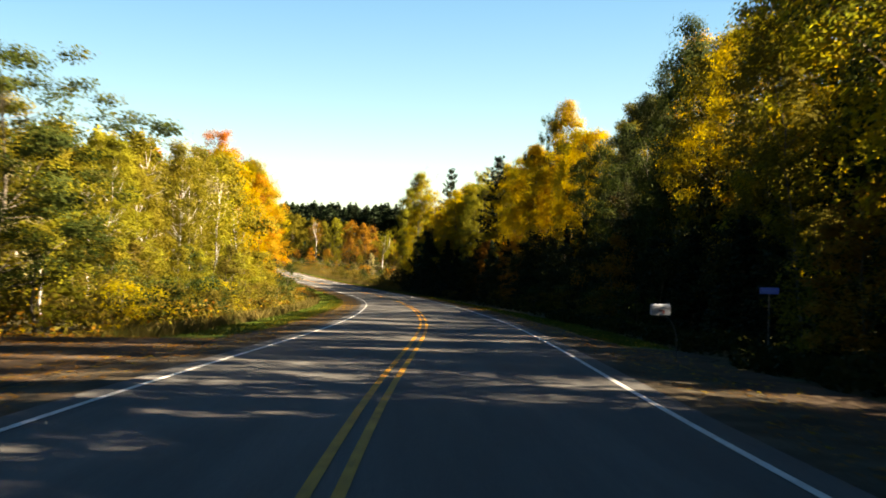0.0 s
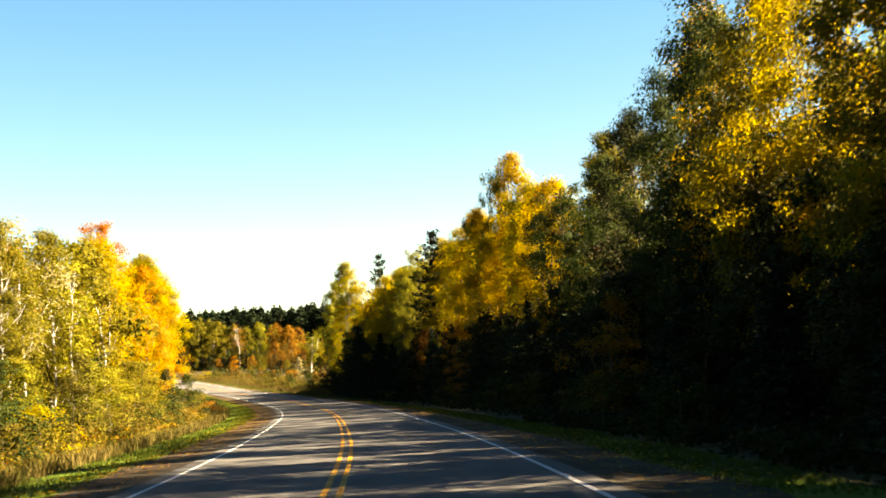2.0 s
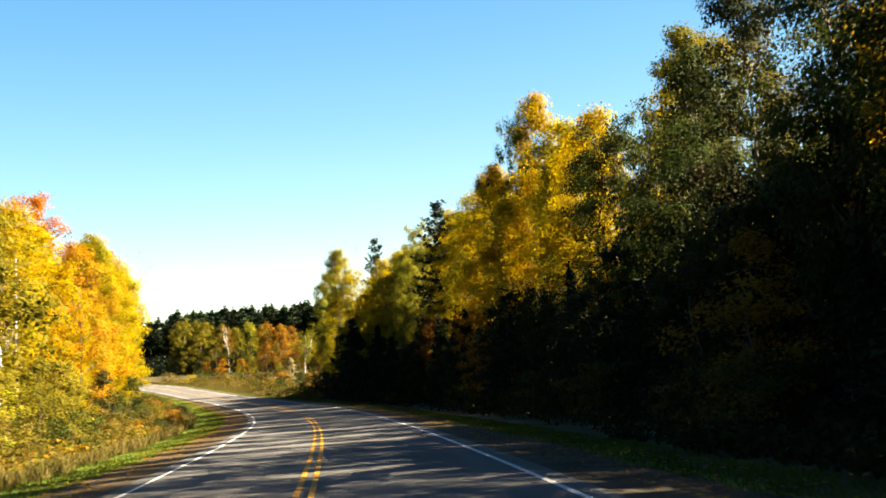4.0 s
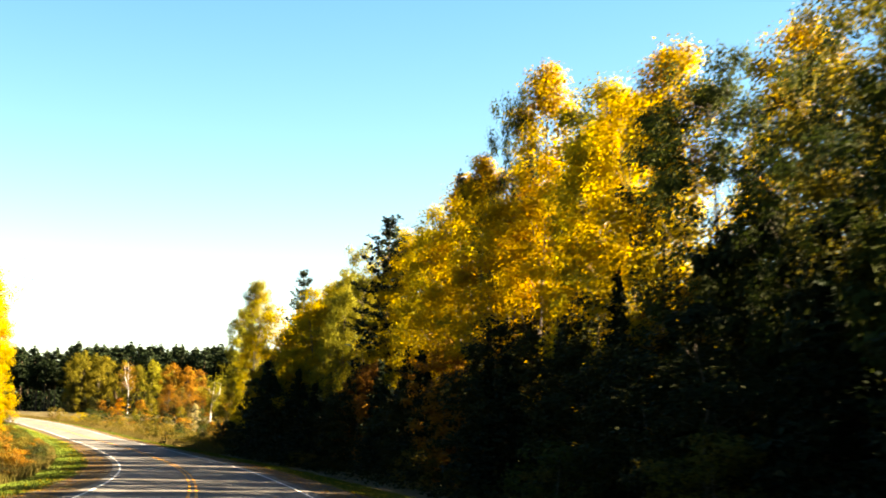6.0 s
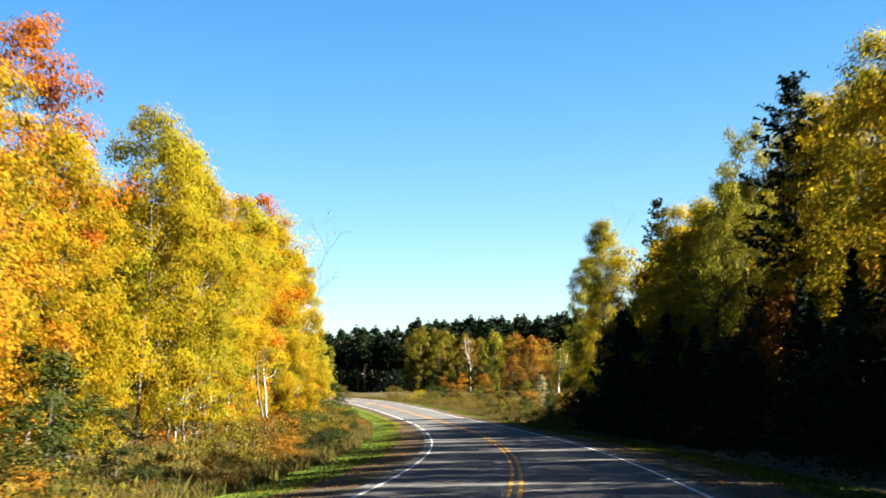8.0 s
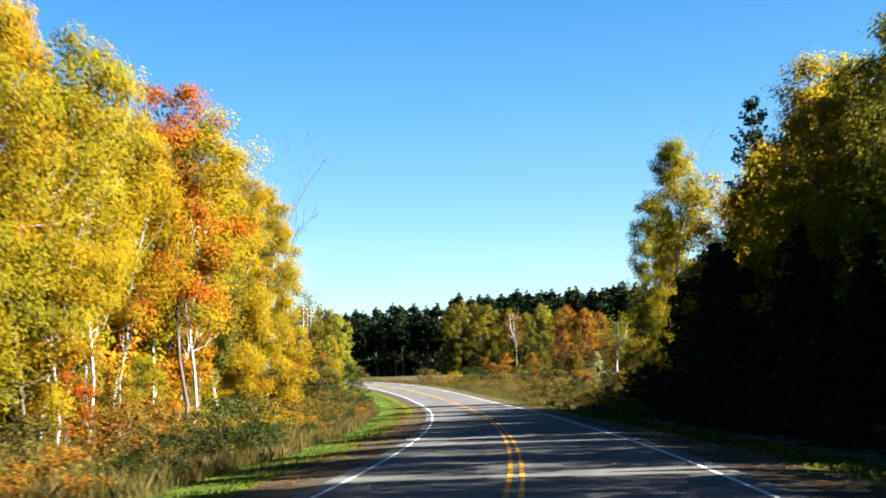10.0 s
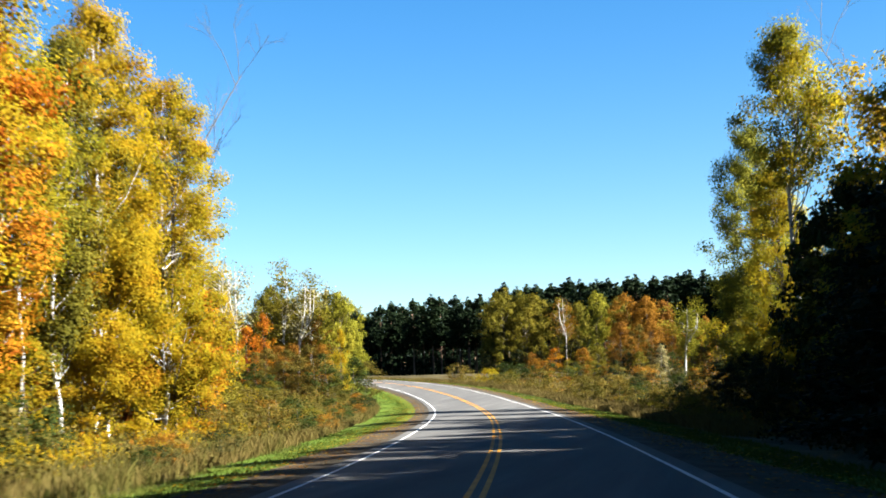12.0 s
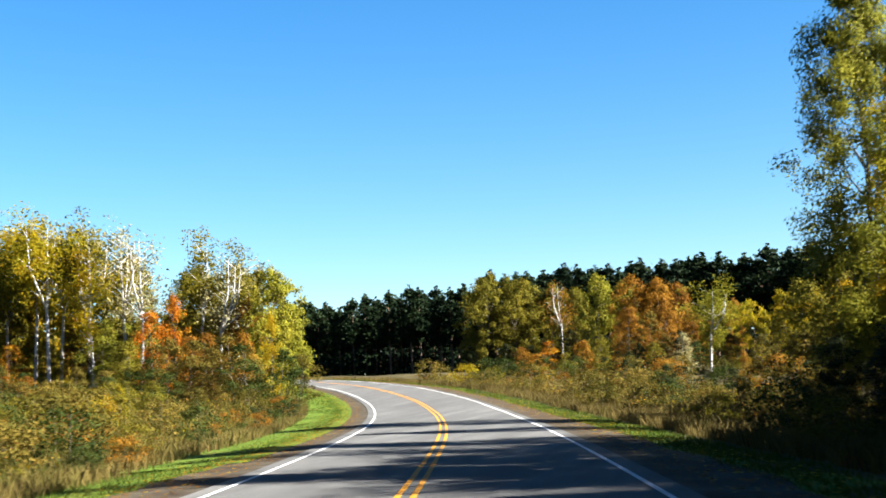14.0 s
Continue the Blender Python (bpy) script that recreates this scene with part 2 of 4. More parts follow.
tagged(apron, "brown gravel drive mouth with fallen leaves beside the road", "driveway", kind="structure")
pull_in = new("gravel_drive", strip("gravel_drive", 26, 54, 5.2, 7.2, -0.075, dirt, 0.1, 0.3, -0.12))
tagged(pull_in, "brown gravel pull-in by the mailbox", "driveway", kind="structure")
for lat in (-0.255, -0.025):
    c = new("centre_line", strip("centre_line", -58, 540, lat - 0.048, lat + 0.048, 0.01, yellow_paint))
    tagged(c, "worn yellow painted centre line on the asphalt", "road marking", kind="structure")


# ---- plants ----
def tube(points, radii, sides=7):
    """A tapered bent tube; returns vertices and faces."""
    pts = [Vector(p) for p in points]
    verts, faces = [], []
    for i, (p, r) in enumerate(zip(pts, radii)):
        d = (pts[min(i + 1, len(pts) - 1)] - pts[max(i - 1, 0)]).normalized()
        u = d.orthogonal().normalized()
        w = d.cross(u)
        for k in range(sides):
            a = 2 * math.pi * k / sides
            verts.append(p + (u * math.cos(a) + w * math.sin(a)) * r)
    for i in range(len(pts) - 1):
        for k in range(sides):
            a, b = i * sides + k, i * sides + (k + 1) % sides
            faces.append((a, b, b + sides, a + sides))
    return verts, faces


def joined(tubes):
    verts, faces = [], []
    for v, f in tubes:
        n = len(verts)
        verts += v
        faces += [tuple(i + n for i in q) for q in f]
    return verts, faces


def leaves(rng, centres, size, long=1.5, droop=0.0, facing=None):
    """One three-cornered leaf at each centre, turned at random or more or less towards its facing."""
    n = len(centres)
    u = rng.normal(size=(n, 3))
    u[:, 2] = u[:, 2] * 0.7 - droop
    u /= np.linalg.norm(u, axis=1)[:, None]
    if facing is None:
        w = np.cross(u, rng.normal(size=(n, 3)))
    else:
        w = np.cross(u, facing + rng.normal(0, 0.35, (n, 3)))
        u = np.cross(w, facing + rng.normal(0, 0.35, (n, 3)))
        u /= np.linalg.norm(u, axis=1)[:, None] + 1e-6
    w /= np.linalg.norm(w, axis=1)[:, None] + 1e-6
    s = (size * rng.uniform(0.6, 1.4, n))[:, None]
    v = np.stack([centres - u * s * long / 2 - w * s * 0.55, centres - u * s * long / 2 + w * s * 0.55, centres + u * s * long / 2], 1)
    return v.reshape(-1, 3)


def leaf_mesh(name, verts, mat):
    n = len(verts) // 3
    me = bpy.data.meshes.new(name)
    me.vertices.add(3 * n)
    me.vertices.foreach_set("co", np.asarray(verts, np.float32).ravel())
    me.loops.add(3 * n)
    me.loops.foreach_set("vertex_index", np.arange(3 * n, dtype=np.int32))
    me.polygons.add(n)
    me.polygons.foreach_set("loop_start", np.arange(0, 3 * n, 3, dtype=np.int32))
    me.update(calc_edges=True)
    me.materials.append(mat)
    return me


# crown outlines: share of the height -> share of the full half-width
OUTLINE = {
    "aspen": ([0.22, 0.35, 0.5, 0.7, 0.88, 1.0], [0.35, 0.8, 1.0, 0.9, 0.6, 0.12]),
    "full_aspen": ([0.1, 0.22, 0.4, 0.6, 0.8, 0.92, 1.0], [0.5, 0.9, 0.95, 1.0, 0.85, 0.55, 0.15]),
    "poplar": ([0.62, 0.7, 0.8, 0.9, 1.0], [0.5, 0.9, 1.0, 0.75, 0.2]),
    "tall_oak": ([0.4, 0.5, 0.62, 0.7, 0.78, 0.9, 1.0], [0.45, 0.95, 1.0, 0.55, 1.0, 0.8, 0.3]),
    "grove": ([0.4, 0.48, 0.58, 0.75, 0.9, 1.0], [0.35, 0.8, 1.0, 0.9, 0.6, 0.12]),
    "maple": ([0.08, 0.2, 0.4, 0.6, 0.8, 1.0], [0.5, 0.9, 1.0, 0.92, 0.65, 0.15]),
    "oak": ([0.2, 0.35, 0.55, 0.75, 0.9, 1.0], [0.5, 0.9, 1.0, 1.0, 0.8, 0.35]),
    "sparse": ([0.4, 0.5, 0.7, 0.85, 1.0], [0.4, 0.7, 1.0, 0.75, 0.2]),
    "bushy": ([0.02, 0.12, 0.4, 0.65, 0.85, 1.0], [0.55, 0.85, 1.0, 0.95, 0.7, 0.2]),
    "shrub": ([0.02, 0.2, 0.5, 0.8, 1.0], [0.6, 0.95, 1.0, 0.8, 0.3]),
}


def broadleaf(kind, seed, height, half, clumps, per, size, lean=0.0, radius=None, puff=0.055, flat=0.5):
    """Trunk with limbs, and a crown of leaf clumps at the limbs' ends; returns the two meshes."""
    rng = np.random.default_rng(seed)
    hs, ws = OUTLINE[kind]
    low = hs[0] * height
    r0 = radius or height * 0.0062
    n = 9
    sway = np.cumsum(rng.normal(0, 0.012 * height, (n, 2)), 0)
    zz = np.linspace(-0.3, height * 0.93, n)
    axis = np.stack([sway[:, 0] + lean * zz, sway[:, 1], zz], 1)
    tubes = [tube(axis, np.linspace(r0 * 1.25, r0 * 0.15, n))]
    cents = []
    # clump places fill the outline, with more of them near its skin
    turn = rng.uniform(0, 6.28, 3)
    while len(cents) < clumps:
        h = rng.uniform(hs[0], 1.0)
        a = rng.uniform(0, 2 * math.pi)
        lobes = 1 + 0.22 * math.sin(3 * a + turn[0] + 5 * h) + 0.16 * math.sin(5 * a + turn[1] - 9 * h) + 0.12 * math.sin(17 * h + turn[2])
        rmax = half * np.interp(h, hs, ws) * lobes
        r = rmax * rng.uniform(0.25, 1.0) ** 0.55
        ax = [np.interp(h * height, axis[:, 2], axis[:, k]) for k in (0, 1)]
        cents.append((ax[0] + r * math.cos(a), ax[1] + r * math.sin(a), h * height + rng.normal(0, 0.02 * height)))
    cents = np.array(cents)
    for c in cents[rng.permutation(clumps)[: max(10, clumps // 4)]]:
        z0 = max(low * 0.7, c[2] - rng.uniform(0.08, 0.22) * height)
        b = np.array([np.interp(z0, axis[:, 2], axis[:, 0]), np.interp(z0, axis[:, 2], axis[:, 1]), z0])
        mid = b * 0.45 + c * 0.55 + np.array([0, 0, -0.03 * height])
        tubes.append(tube([b, mid, c], [r0 * 0.34, r0 * 0.2, r0 * 0.06], 4))
    tv, tf = joined(tubes)
    spread = rng.uniform(0.7, 1.35, clumps) * puff * height
    ball = rng.normal(size=(clumps * per, 3))
    ball *= rng.uniform(0.02, 1, (clumps * per, 1)) ** 0.42 / np.linalg.norm(ball, axis=1)[:, None]
    pts = np.repeat(cents, per, 0) + ball * np.repeat(spread, per)[:, None] * (1.12, 1.12, 1.6 * flat) + rng.normal(0, 0.1, (clumps * per, 3))
    # leaves of one clump turn outwards and upwards together
    hub = np.stack([np.interp(cents[:, 2], axis[:, 2], axis[:, k]) for k in (0, 1)] + [cents[:, 2] - 0.05 * height], 1)
    facing = (pts - np.repeat(cents, per, 0)) / np.repeat(spread, per)[:, None] * 0.8 + np.repeat((cents - hub) / (np.linalg.norm(cents - hub, axis=1)[:, None] + 0.1), per, 0) * 0.5 + np.array((0, 0, 0.35))
    lv = leaves(rng, pts, size, facing=facing)
    trunk = mesh_from("trunk_" + kind, tv, tf, BARK["grey"], True)
    return trunk, leaf_mesh("crown_" + kind, lv, LEAF["gold"])


def conifer(seed, height, half, tiers, per, size, bare=0.06, top_shape=1.0, fan=9, tuft=0.12, vary=0.25):
    """A straight trunk with whorls of drooping boughs, each carrying sprays of needles."""
    rng = np.random.default_rng(seed)
    tubes = [tube([(0, 0, -0.3), (0.05, 0, height * 0.5), (0, 0.05, height)], [height * 0.013, height * 0.008, 0.02])]
    pts = []
    for i in range(tiers):
        h = bare + (1 - bare) * (i + rng.uniform(-0.3, 0.3)) / tiers
        reach = half * max(0.04, (1 - h) / (1 - bare)) ** top_shape
        a0 = rng.uniform(0, 6.28)
        for k in range(fan):
            a = a0 + 2 * math.pi * k / fan + rng.normal(0, 0.15)
            L = reach * rng.uniform(0.9 - vary, 0.9 + vary)
            end = np.array([L * math.cos(a), L * math.sin(a), h * height - 0.22 * L * (1 if tuft < 0.3 else -1.2) + 0.05 * height * h])
            base = np.array([0, 0, h * height])
            if k % 2 == 0:
                tubes.append(tube([base, base * 0.5 + end * 0.5 + (0, 0, 0.05), end], [0.035, 0.02, 0.008], 3))
            m = max(3, int(per * (0.35 + L / half)))
            f = rng.uniform(tuft, 1.0, m)[:, None]
            side = np.array([-math.sin(a), math.cos(a), 0])
            pts.append(base + (end - base) * f + side * rng.normal(0, 0.13, (m, 1)) * L * 1.1 + rng.normal(0, 0.05, (m, 3)) * (1, 1, 2))
    tv, tf = joined(tubes)
    lv = leaves(rng, np.concatenate(pts), size, 2.2, 0.35)
    return mesh_from("trunk_conifer", tv, tf, BARK["grey"], True), leaf_mesh("needles_conifer", lv, LEAF["spruce"])


def red_pine(seed, height):
    """A plantation pine: a long bare trunk and a dense dark crown in its upper third."""
    rng = np.random.default_rng(seed)
    tubes = [tube([(0, 0, -0.3), (rng.normal(0, 0.1), 0, height * 0.5), (0, 0, height * 0.96)], [0.19, 0.15, 0.04])]
    pts = []
    for k in range(70):
        h = rng.uniform(0.42, 0.94)
        a = rng.uniform(0, 6.28)
        r = 2.6 * np.interp(h, [0.42, 0.55, 0.7, 0.85, 0.93, 1.0], [0.4, 0.85, 1.0, 0.5, 0.22, 0.02]) * rng.uniform(0.3, 1.0)
        c = np.array([r * math.cos(a), r * math.sin(a), h * height])
        if k % 4 == 0:
            tubes.append(tube([(0, 0, c[2] - 0.5), c], [0.05, 0.015], 3))
        pts.append(c + rng.normal(size=(20, 3)) * (0.5, 0.5, 0.35) * np.interp(h, [0.8, 1.0], [1.0, 0.45]))
    tip = rng.uniform(0.88, 1.0, 34)
    pts.append(np.stack([rng.normal(0, 1, 34) * (1.02 - tip) * 3, rng.normal(0, 1, 34) * (1.02 - tip) * 3, tip * height], 1))
    for k in range(14):
        h, a = rng.uniform(0.12, 0.42), rng.uniform(0, 6.28)
        L = rng.uniform(0.6, 1.5)
        tubes.append(tube([(0, 0, h * height), (L * math.cos(a), L * math.sin(a), h * height + 0.1)], [0.025, 0.006], 3))
    tv, tf = joined(tubes)
    return mesh_from("trunk_pine", tv, tf, BARK["pine"], True), leaf_mesh("needles_pine", leaves(rng, np.concatenate(pts), 0.36, 1.8), LEAF["pine"])


def bare_tree(seed, height):
    """A leafless or nearly leafless tree: trunk, limbs and fine twigs."""
    rng = np.random.default_rng(seed)
    tubes = []

    def grow(p, d, L, r, depth):
        q = p + d * L * 0.5 + rng.normal(0, 0.04, 3) * L
        e = p + d * L
        tubes.append(tube([p, q, e], [r, r * 0.8, r * 0.55], 5 if depth < 2 else 3))
        if depth < 4:
            for _ in range(4 if depth else 6):
                f = rng.uniform(0.35, 1.0)
                nd = d + rng.normal(0, 0.5, 3) + np.array([0, 0, 0.12])
                grow(p + d * L * f, nd / np.linalg.norm(nd), L * rng.uniform(0.35, 0.55), r * 0.46, depth + 1)

    grow(np.array([0, 0, -0.2]), np.array([0, 0, 1.0]), height * 0.62, height * 0.0044, 0)
    tv, tf = joined(tubes)
    return mesh_from("trunk_bare", tv, tf, BARK["grey"], True), None


def birch(seed, height, clumps, per):
    """A slim birch: a pale trunk forking about half way up, and a light crown on the upper limbs."""
    rng = np.random.default_rng(seed)
    r0 = height * 0.0088
    fork = np.array([rng.normal(0, 0.25), rng.normal(0, 0.25), height * rng.uniform(0.36, 0.5)])
    tubes = [tube([(0, 0, -0.3), fork * (0.4, 0.4, 0.5), fork], [r0 * 1.15, r0, r0 * 0.85], 7)]
    cents = []
    for k in range(3):
        a = rng.uniform(0, 6.28) if k else 0.4
        out = height * (0.05 if k == 0 else rng.uniform(0.09, 0.16))
        tip = fork + np.array([out * math.cos(a), out * math.sin(a), height * rng.uniform(0.4, 0.5) * (1.0 if k == 0 else 0.85)])
        bend = fork * 0.5 + tip * 0.5 + np.array([0.35 * out * math.cos(a), 0.35 * out * math.sin(a), 0])
        tubes.append(tube([fork, bend, tip], [r0 * 0.8, r0 * 0.5, r0 * 0.12], 6))
        for i in range(8):
            f = rng.uniform(-0.15, 0.98)
            b = fork * (1 - f) + tip * f if f > 0 else fork * (1 + 0.8 * f)
            a2 = rng.uniform(0, 6.28)
            L = height * rng.uniform(0.06, 0.16)
            e = b + np.array([L * math.cos(a2), L * math.sin(a2), L * 0.7])
            tubes.append(tube([b, e], [r0 * 0.28, r0 * 0.05], 4))
            for _ in range(clumps // 24):
                cents.append(b + (e - b) * rng.uniform(0.4, 1.2) + rng.normal(0, 0.03 * height, 3) * (1, 1, 1.6))
    tv, tf = joined(tubes)
    cents = np.array(cents)
    pts = np.repeat(cents, per, 0) + np.clip(rng.normal(size=(len(cents) * per, 3)), -1.6, 1.6) * 0.04 * height * np.array((0.8, 0.8, 0.6))
    return mesh_from("trunk_birch", tv, tf, BARK["white"], True), leaf_mesh("crown_birch", leaves(rng, pts, 0.13), LEAF["pale"])


PROTO = {
    "birch": [birch(120 + i, 14.0, 96, 52) for i in range(4)],
    "thin_birch": [birch(130 + i, 14.0, 48, 22) for i in range(2)],
    "aspen": [broadleaf("aspen", 10 + i, 15.0, 2.6, 150, 155, 0.09, puff=0.043, flat=0.44) for i in range(4)],
    "full_aspen": [broadleaf("full_aspen", 15 + i, 16.0, 2.9, 300, 240, 0.078, radius=0.11, puff=0.036, flat=0.5) for i in range(2)],
    "leaning_aspen": [broadleaf("grove", 20 + i, 15.0, 2.5, 78, 170, 0.085, lean=0.05 + 0.1 * i, radius=0.066, puff=0.05) for i in range(3)],
    "maple": [broadleaf("maple", 30 + i, 14.0, 4.2, 190, 170, 0.086, puff=0.048, flat=0.36) for i in range(3)],
    "oak": [broadleaf("oak", 40 + i, 14.0, 4.0, 140, 190, 0.09, puff=0.046, flat=0.38) for i in range(2)],
    "tall_oak": [broadleaf("tall_oak", 45 + i, 16.0, 3.4, 105, 190, 0.09, puff=0.044, flat=0.34) for i in range(2)],
    "sparse": [broadleaf("sparse", 50 + i, 14.0, 2.3, 60, 50, 0.13) for i in range(3)],
    "far_aspen": [broadleaf("aspen", 55 + i, 15.0, 2.9, 110, 78, 0.19) for i in range(3)],
    "bushy": [broadleaf("bushy", 65 + i, 12.0, 3.2, 115, 70, 0.16) for i in range(4)],
    "thicket": [broadleaf("bushy", 165 + i, 12.0, 3.2, 62, 50, 0.25) for i in range(3)],
    "sapling": [broadleaf("maple", 60 + i, 6.0, 1.5, 62, 60, 0.085, puff=0.065) for i in range(3)],
    "shrub": [broadleaf("shrub", 70 + i, 2.2, 1.3, 42, 40, 0.068, radius=0.02, puff=0.11) for i in range(5)],
    "spruce": [conifer(80 + i, 12.0, 3.0, 24, 30, 0.19, vary=0.48) for i in range(3)],
    "white_pine": [conifer(90 + i, 17.0, 2.6, 19, 36, 0.15, 0.22, 0.55, 6, 0.34, 0.5) for i in range(2)],
    "poplar": [broadleaf("poplar", 95, 18.0, 1.9, 160, 160, 0.08, radius=0.13, puff=0.029)],
    "pine": [red_pine(100 + i, 18.0) for i in range(3)],
    "bare": [bare_tree(110 + i, 14.0) for i in range(2)],
}
FULL = {"tall_oak": 16, "birch": 12.6, "thin_birch": 12.6, "poplar": 18, "aspen": 15, "full_aspen": 16, "leaning_aspen": 15, "maple": 14, "oak": 14, "sparse": 14, "far_aspen": 15, "bushy": 12, "thicket": 12, "sapling": 6, "shrub": 2.2, "spruce": 12, "white_pine": 17,
        "pine": 18, "bare": 14}
NAME = {"tall_oak": "oak_tree", "birch": "birch_tree", "thin_birch": "birch_tree", "poplar": "poplar_tree", "aspen": "aspen_tree", "full_aspen": "aspen_tree", "leaning_aspen": "aspen_tree", "maple": "maple_tree", "oak": "oak_tree", "sparse": "birch_tree", "far_aspen": "aspen_tree",
        "bushy": "broadleaf_tree", "thicket": "broadleaf_tree", "sapling": "young_tree", "shrub": "shrub", "spruce": "spruce_tree", "white_pine": "pine_tree", "pine": "pine_tree", "bare": "bare_tree"}
HUE = {"shade": "shade-toned dark green", "gold": "golden yellow", "yellow": "yellow", "olive": "olive and yellow", "green": "dark green", "lime": "bright yellow-green", "orange": "orange and gold",
       "red": "rust red and orange", "rust": "reddish brown", "pale": "pale yellow", "spruce": "dark green", "pine": "dark green", "brush": "olive brown"}
LOOK = {"tall_oak": "{} oak with layered boughs on a tall trunk", "birch": "{} birch tree with a forked white trunk", "thin_birch": "nearly leafless {} birch with a forked white trunk", "poplar": "tall {} poplar with a long bare white trunk", "aspen": "{} autumn aspen tree standing in the roadside wood", "full_aspen": "{} autumn aspen in dense leaf beside the wood", "leaning_aspen": "{} autumn aspen with a bare leaning white trunk",
        "maple": "{} autumn maple tree with a dense round crown", "oak": "{} oak tree with a broad uneven crown", "sparse": "thinly leaved {} birch tree with pale trunk",
        "far_aspen": "{} autumn aspen standing deep in the wood", "bushy": "{} autumn tree leafy down to the ground", "thicket": "{} leafy tree crowded inside the wood",
        "sapling": "{} young tree at the edge of the wood", "shrub": "{} leafy shrub among tall roadside grass", "spruce": "dense dark green spruce tree with drooping boughs",
        "white_pine": "tall dark green pine with layered boughs", "pine": "tall dark pine with a long bare trunk", "bare": "leafless grey tree with fine twigs"}


def plant(kind, x, y, height, hue="gold", wide=1.0, bark=None, group="", v=None, rot=None):
    """Stand one tree or shrub on the ground: a thing with a trunk and a crown."""
    protos = PROTO[kind]
    plant_rng = np.random.default_rng(int(abs(x * 7919 + y * 104729 + height * 31)))
    trunk, crown = protos[int(plant_rng.integers(len(protos))) if v is None else v]
    turn = float(plant_rng.uniform(0, 360)) if rot is None else rot
    k = height / FULL[kind]
    if kind in ("spruce", "white_pine"):
        hue = "spruce"
    if kind == "pine":
        hue = "pine"
    tree = new(NAME[kind])
    tree.matrix_world = pose(x, y, float(ground_z(x, y)[0]), 0, 0, turn) @ Matrix.Diagonal((k * wide, k * wide, k, 1))
    tagged(tree, LOOK[kind].format(HUE[hue]), NAME[kind].split("_")[0] if kind == "shrub" else "tree", group)
    for name, me, mat in (("trunk", trunk, BARK[bark] if bark else None), ("crown", crown, LEAF[hue])):
        if me is None:
            continue
        ob = new(name, me)
        ob.parent = tree
        if mat:
            ob.material_slots[0].link = "OBJECT"
            ob.material_slots[0].material = mat
    return tree


def pick(rng, table):
    names, weights = list(table), np.array(list(table.values()), float)
    return names[int(rng.choice(len(names), p=weights / weights.sum()))]


def belt(seed, y0, y1, gap, lat0, lat1, tops, kinds, hues, group, wide=1.0, bark=None, scale=1.0, gaps=()):
    """A row of trees along the road between two offsets from its middle; tops gives their heights along the road."""
    rng = np.random.default_rng(seed)
    y = y0
    while y < y1:
        if any(abs(y - g) < w for g, w in gaps):
            y += 0.5
            continue
        p = on_road(np.array(along(y)), rng.uniform(lat0, lat1))
        h = np.interp(y, *tops) * scale * rng.uniform(0.86, 1.02)
        kind = pick(rng, kinds)
        rot = rng.uniform(-70, 40) if kind == "leaning_aspen" else None
        plant(kind, p[0], p[1], h, pick(rng, hues), wide * rng.uniform(0.85, 1.2), bark, group, rot=rot)
        y += gap * rng.uniform(0.6, 1.4)


RIGHT, LEFT = "trees of the shaded wood", "trees of the sunlit wood"
THIN = ((10.6, 2.5), (33.0, 1.5))
OPEN = ((10.6, 3.2), (33.2, 1.5))
# tops up to y 29 are out of view, raised to shade the left drive
RIGHT_TOPS = ([-30, 0, 29, 40, 66, 73, 80, 84, 88, 94, 100, 108, 114, 122, 132, 145, 158, 164, 180], [18.5, 18.5, 18.5, 16, 16, 14, 13, 10.5, 10.5, 12.5, 14, 15.5, 14, 15, 16.2, 15.3, 14, 13, 12])
BACK_TOPS = ([-30, 66, 80, 88, 100, 135, 150, 165, 200], [11.5, 11, 10, 9, 8.5, 8.5, 8.5, 8.5, 8])
LEFT_TOPS = ([20, 42, 54, 62, 70, 84, 95, 112, 119, 127, 138, 148, 163, 180, 193, 204], [5.5, 6.5, 7.8, 8.5, 9.8, 11, 11, 11.5, 13, 11.5, 13, 13.2, 14.2, 16, 15.4, 12.5])
# the shaded wood on the sun's side; light falls through two thin places
belt(1, -30, 47, 3.7, 13.2, 15.8, RIGHT_TOPS, {"aspen": 5, "maple": 1.2, "oak": 1.5}, {"olive": 1.5, "green": 1, "yellow": 4, "gold": 6}, RIGHT, 0.95, scale=1.04, gaps=THIN)
# shade-toned trees in these two rows: the wood's darkness put into leaf colour
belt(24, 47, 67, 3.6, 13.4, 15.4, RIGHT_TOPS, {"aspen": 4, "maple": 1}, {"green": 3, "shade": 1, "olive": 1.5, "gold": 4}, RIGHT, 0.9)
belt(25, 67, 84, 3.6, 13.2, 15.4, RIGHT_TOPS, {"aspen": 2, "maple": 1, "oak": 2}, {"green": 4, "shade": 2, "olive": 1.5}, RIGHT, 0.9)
# inner rows, mostly hidden, added to cut stray sun on the road
belt(22, -28, 62, 3.6, 16.6, 18.4, RIGHT_TOPS, {"far_aspen": 3, "thicket": 1}, {"olive": 3, "green": 3, "yellow": 3, "gold": 2}, RIGHT, 1.0, scale=0.68, gaps=THIN)
belt(27, 62, 98, 3.3, 16.4, 18.4, RIGHT_TOPS, {"far_aspen": 3, "thicket": 1}, {"gold": 4, "yellow": 4, "olive": 2, "green": 2}, RIGHT, 1.0, scale=0.72, gaps=((84, 1.6),))
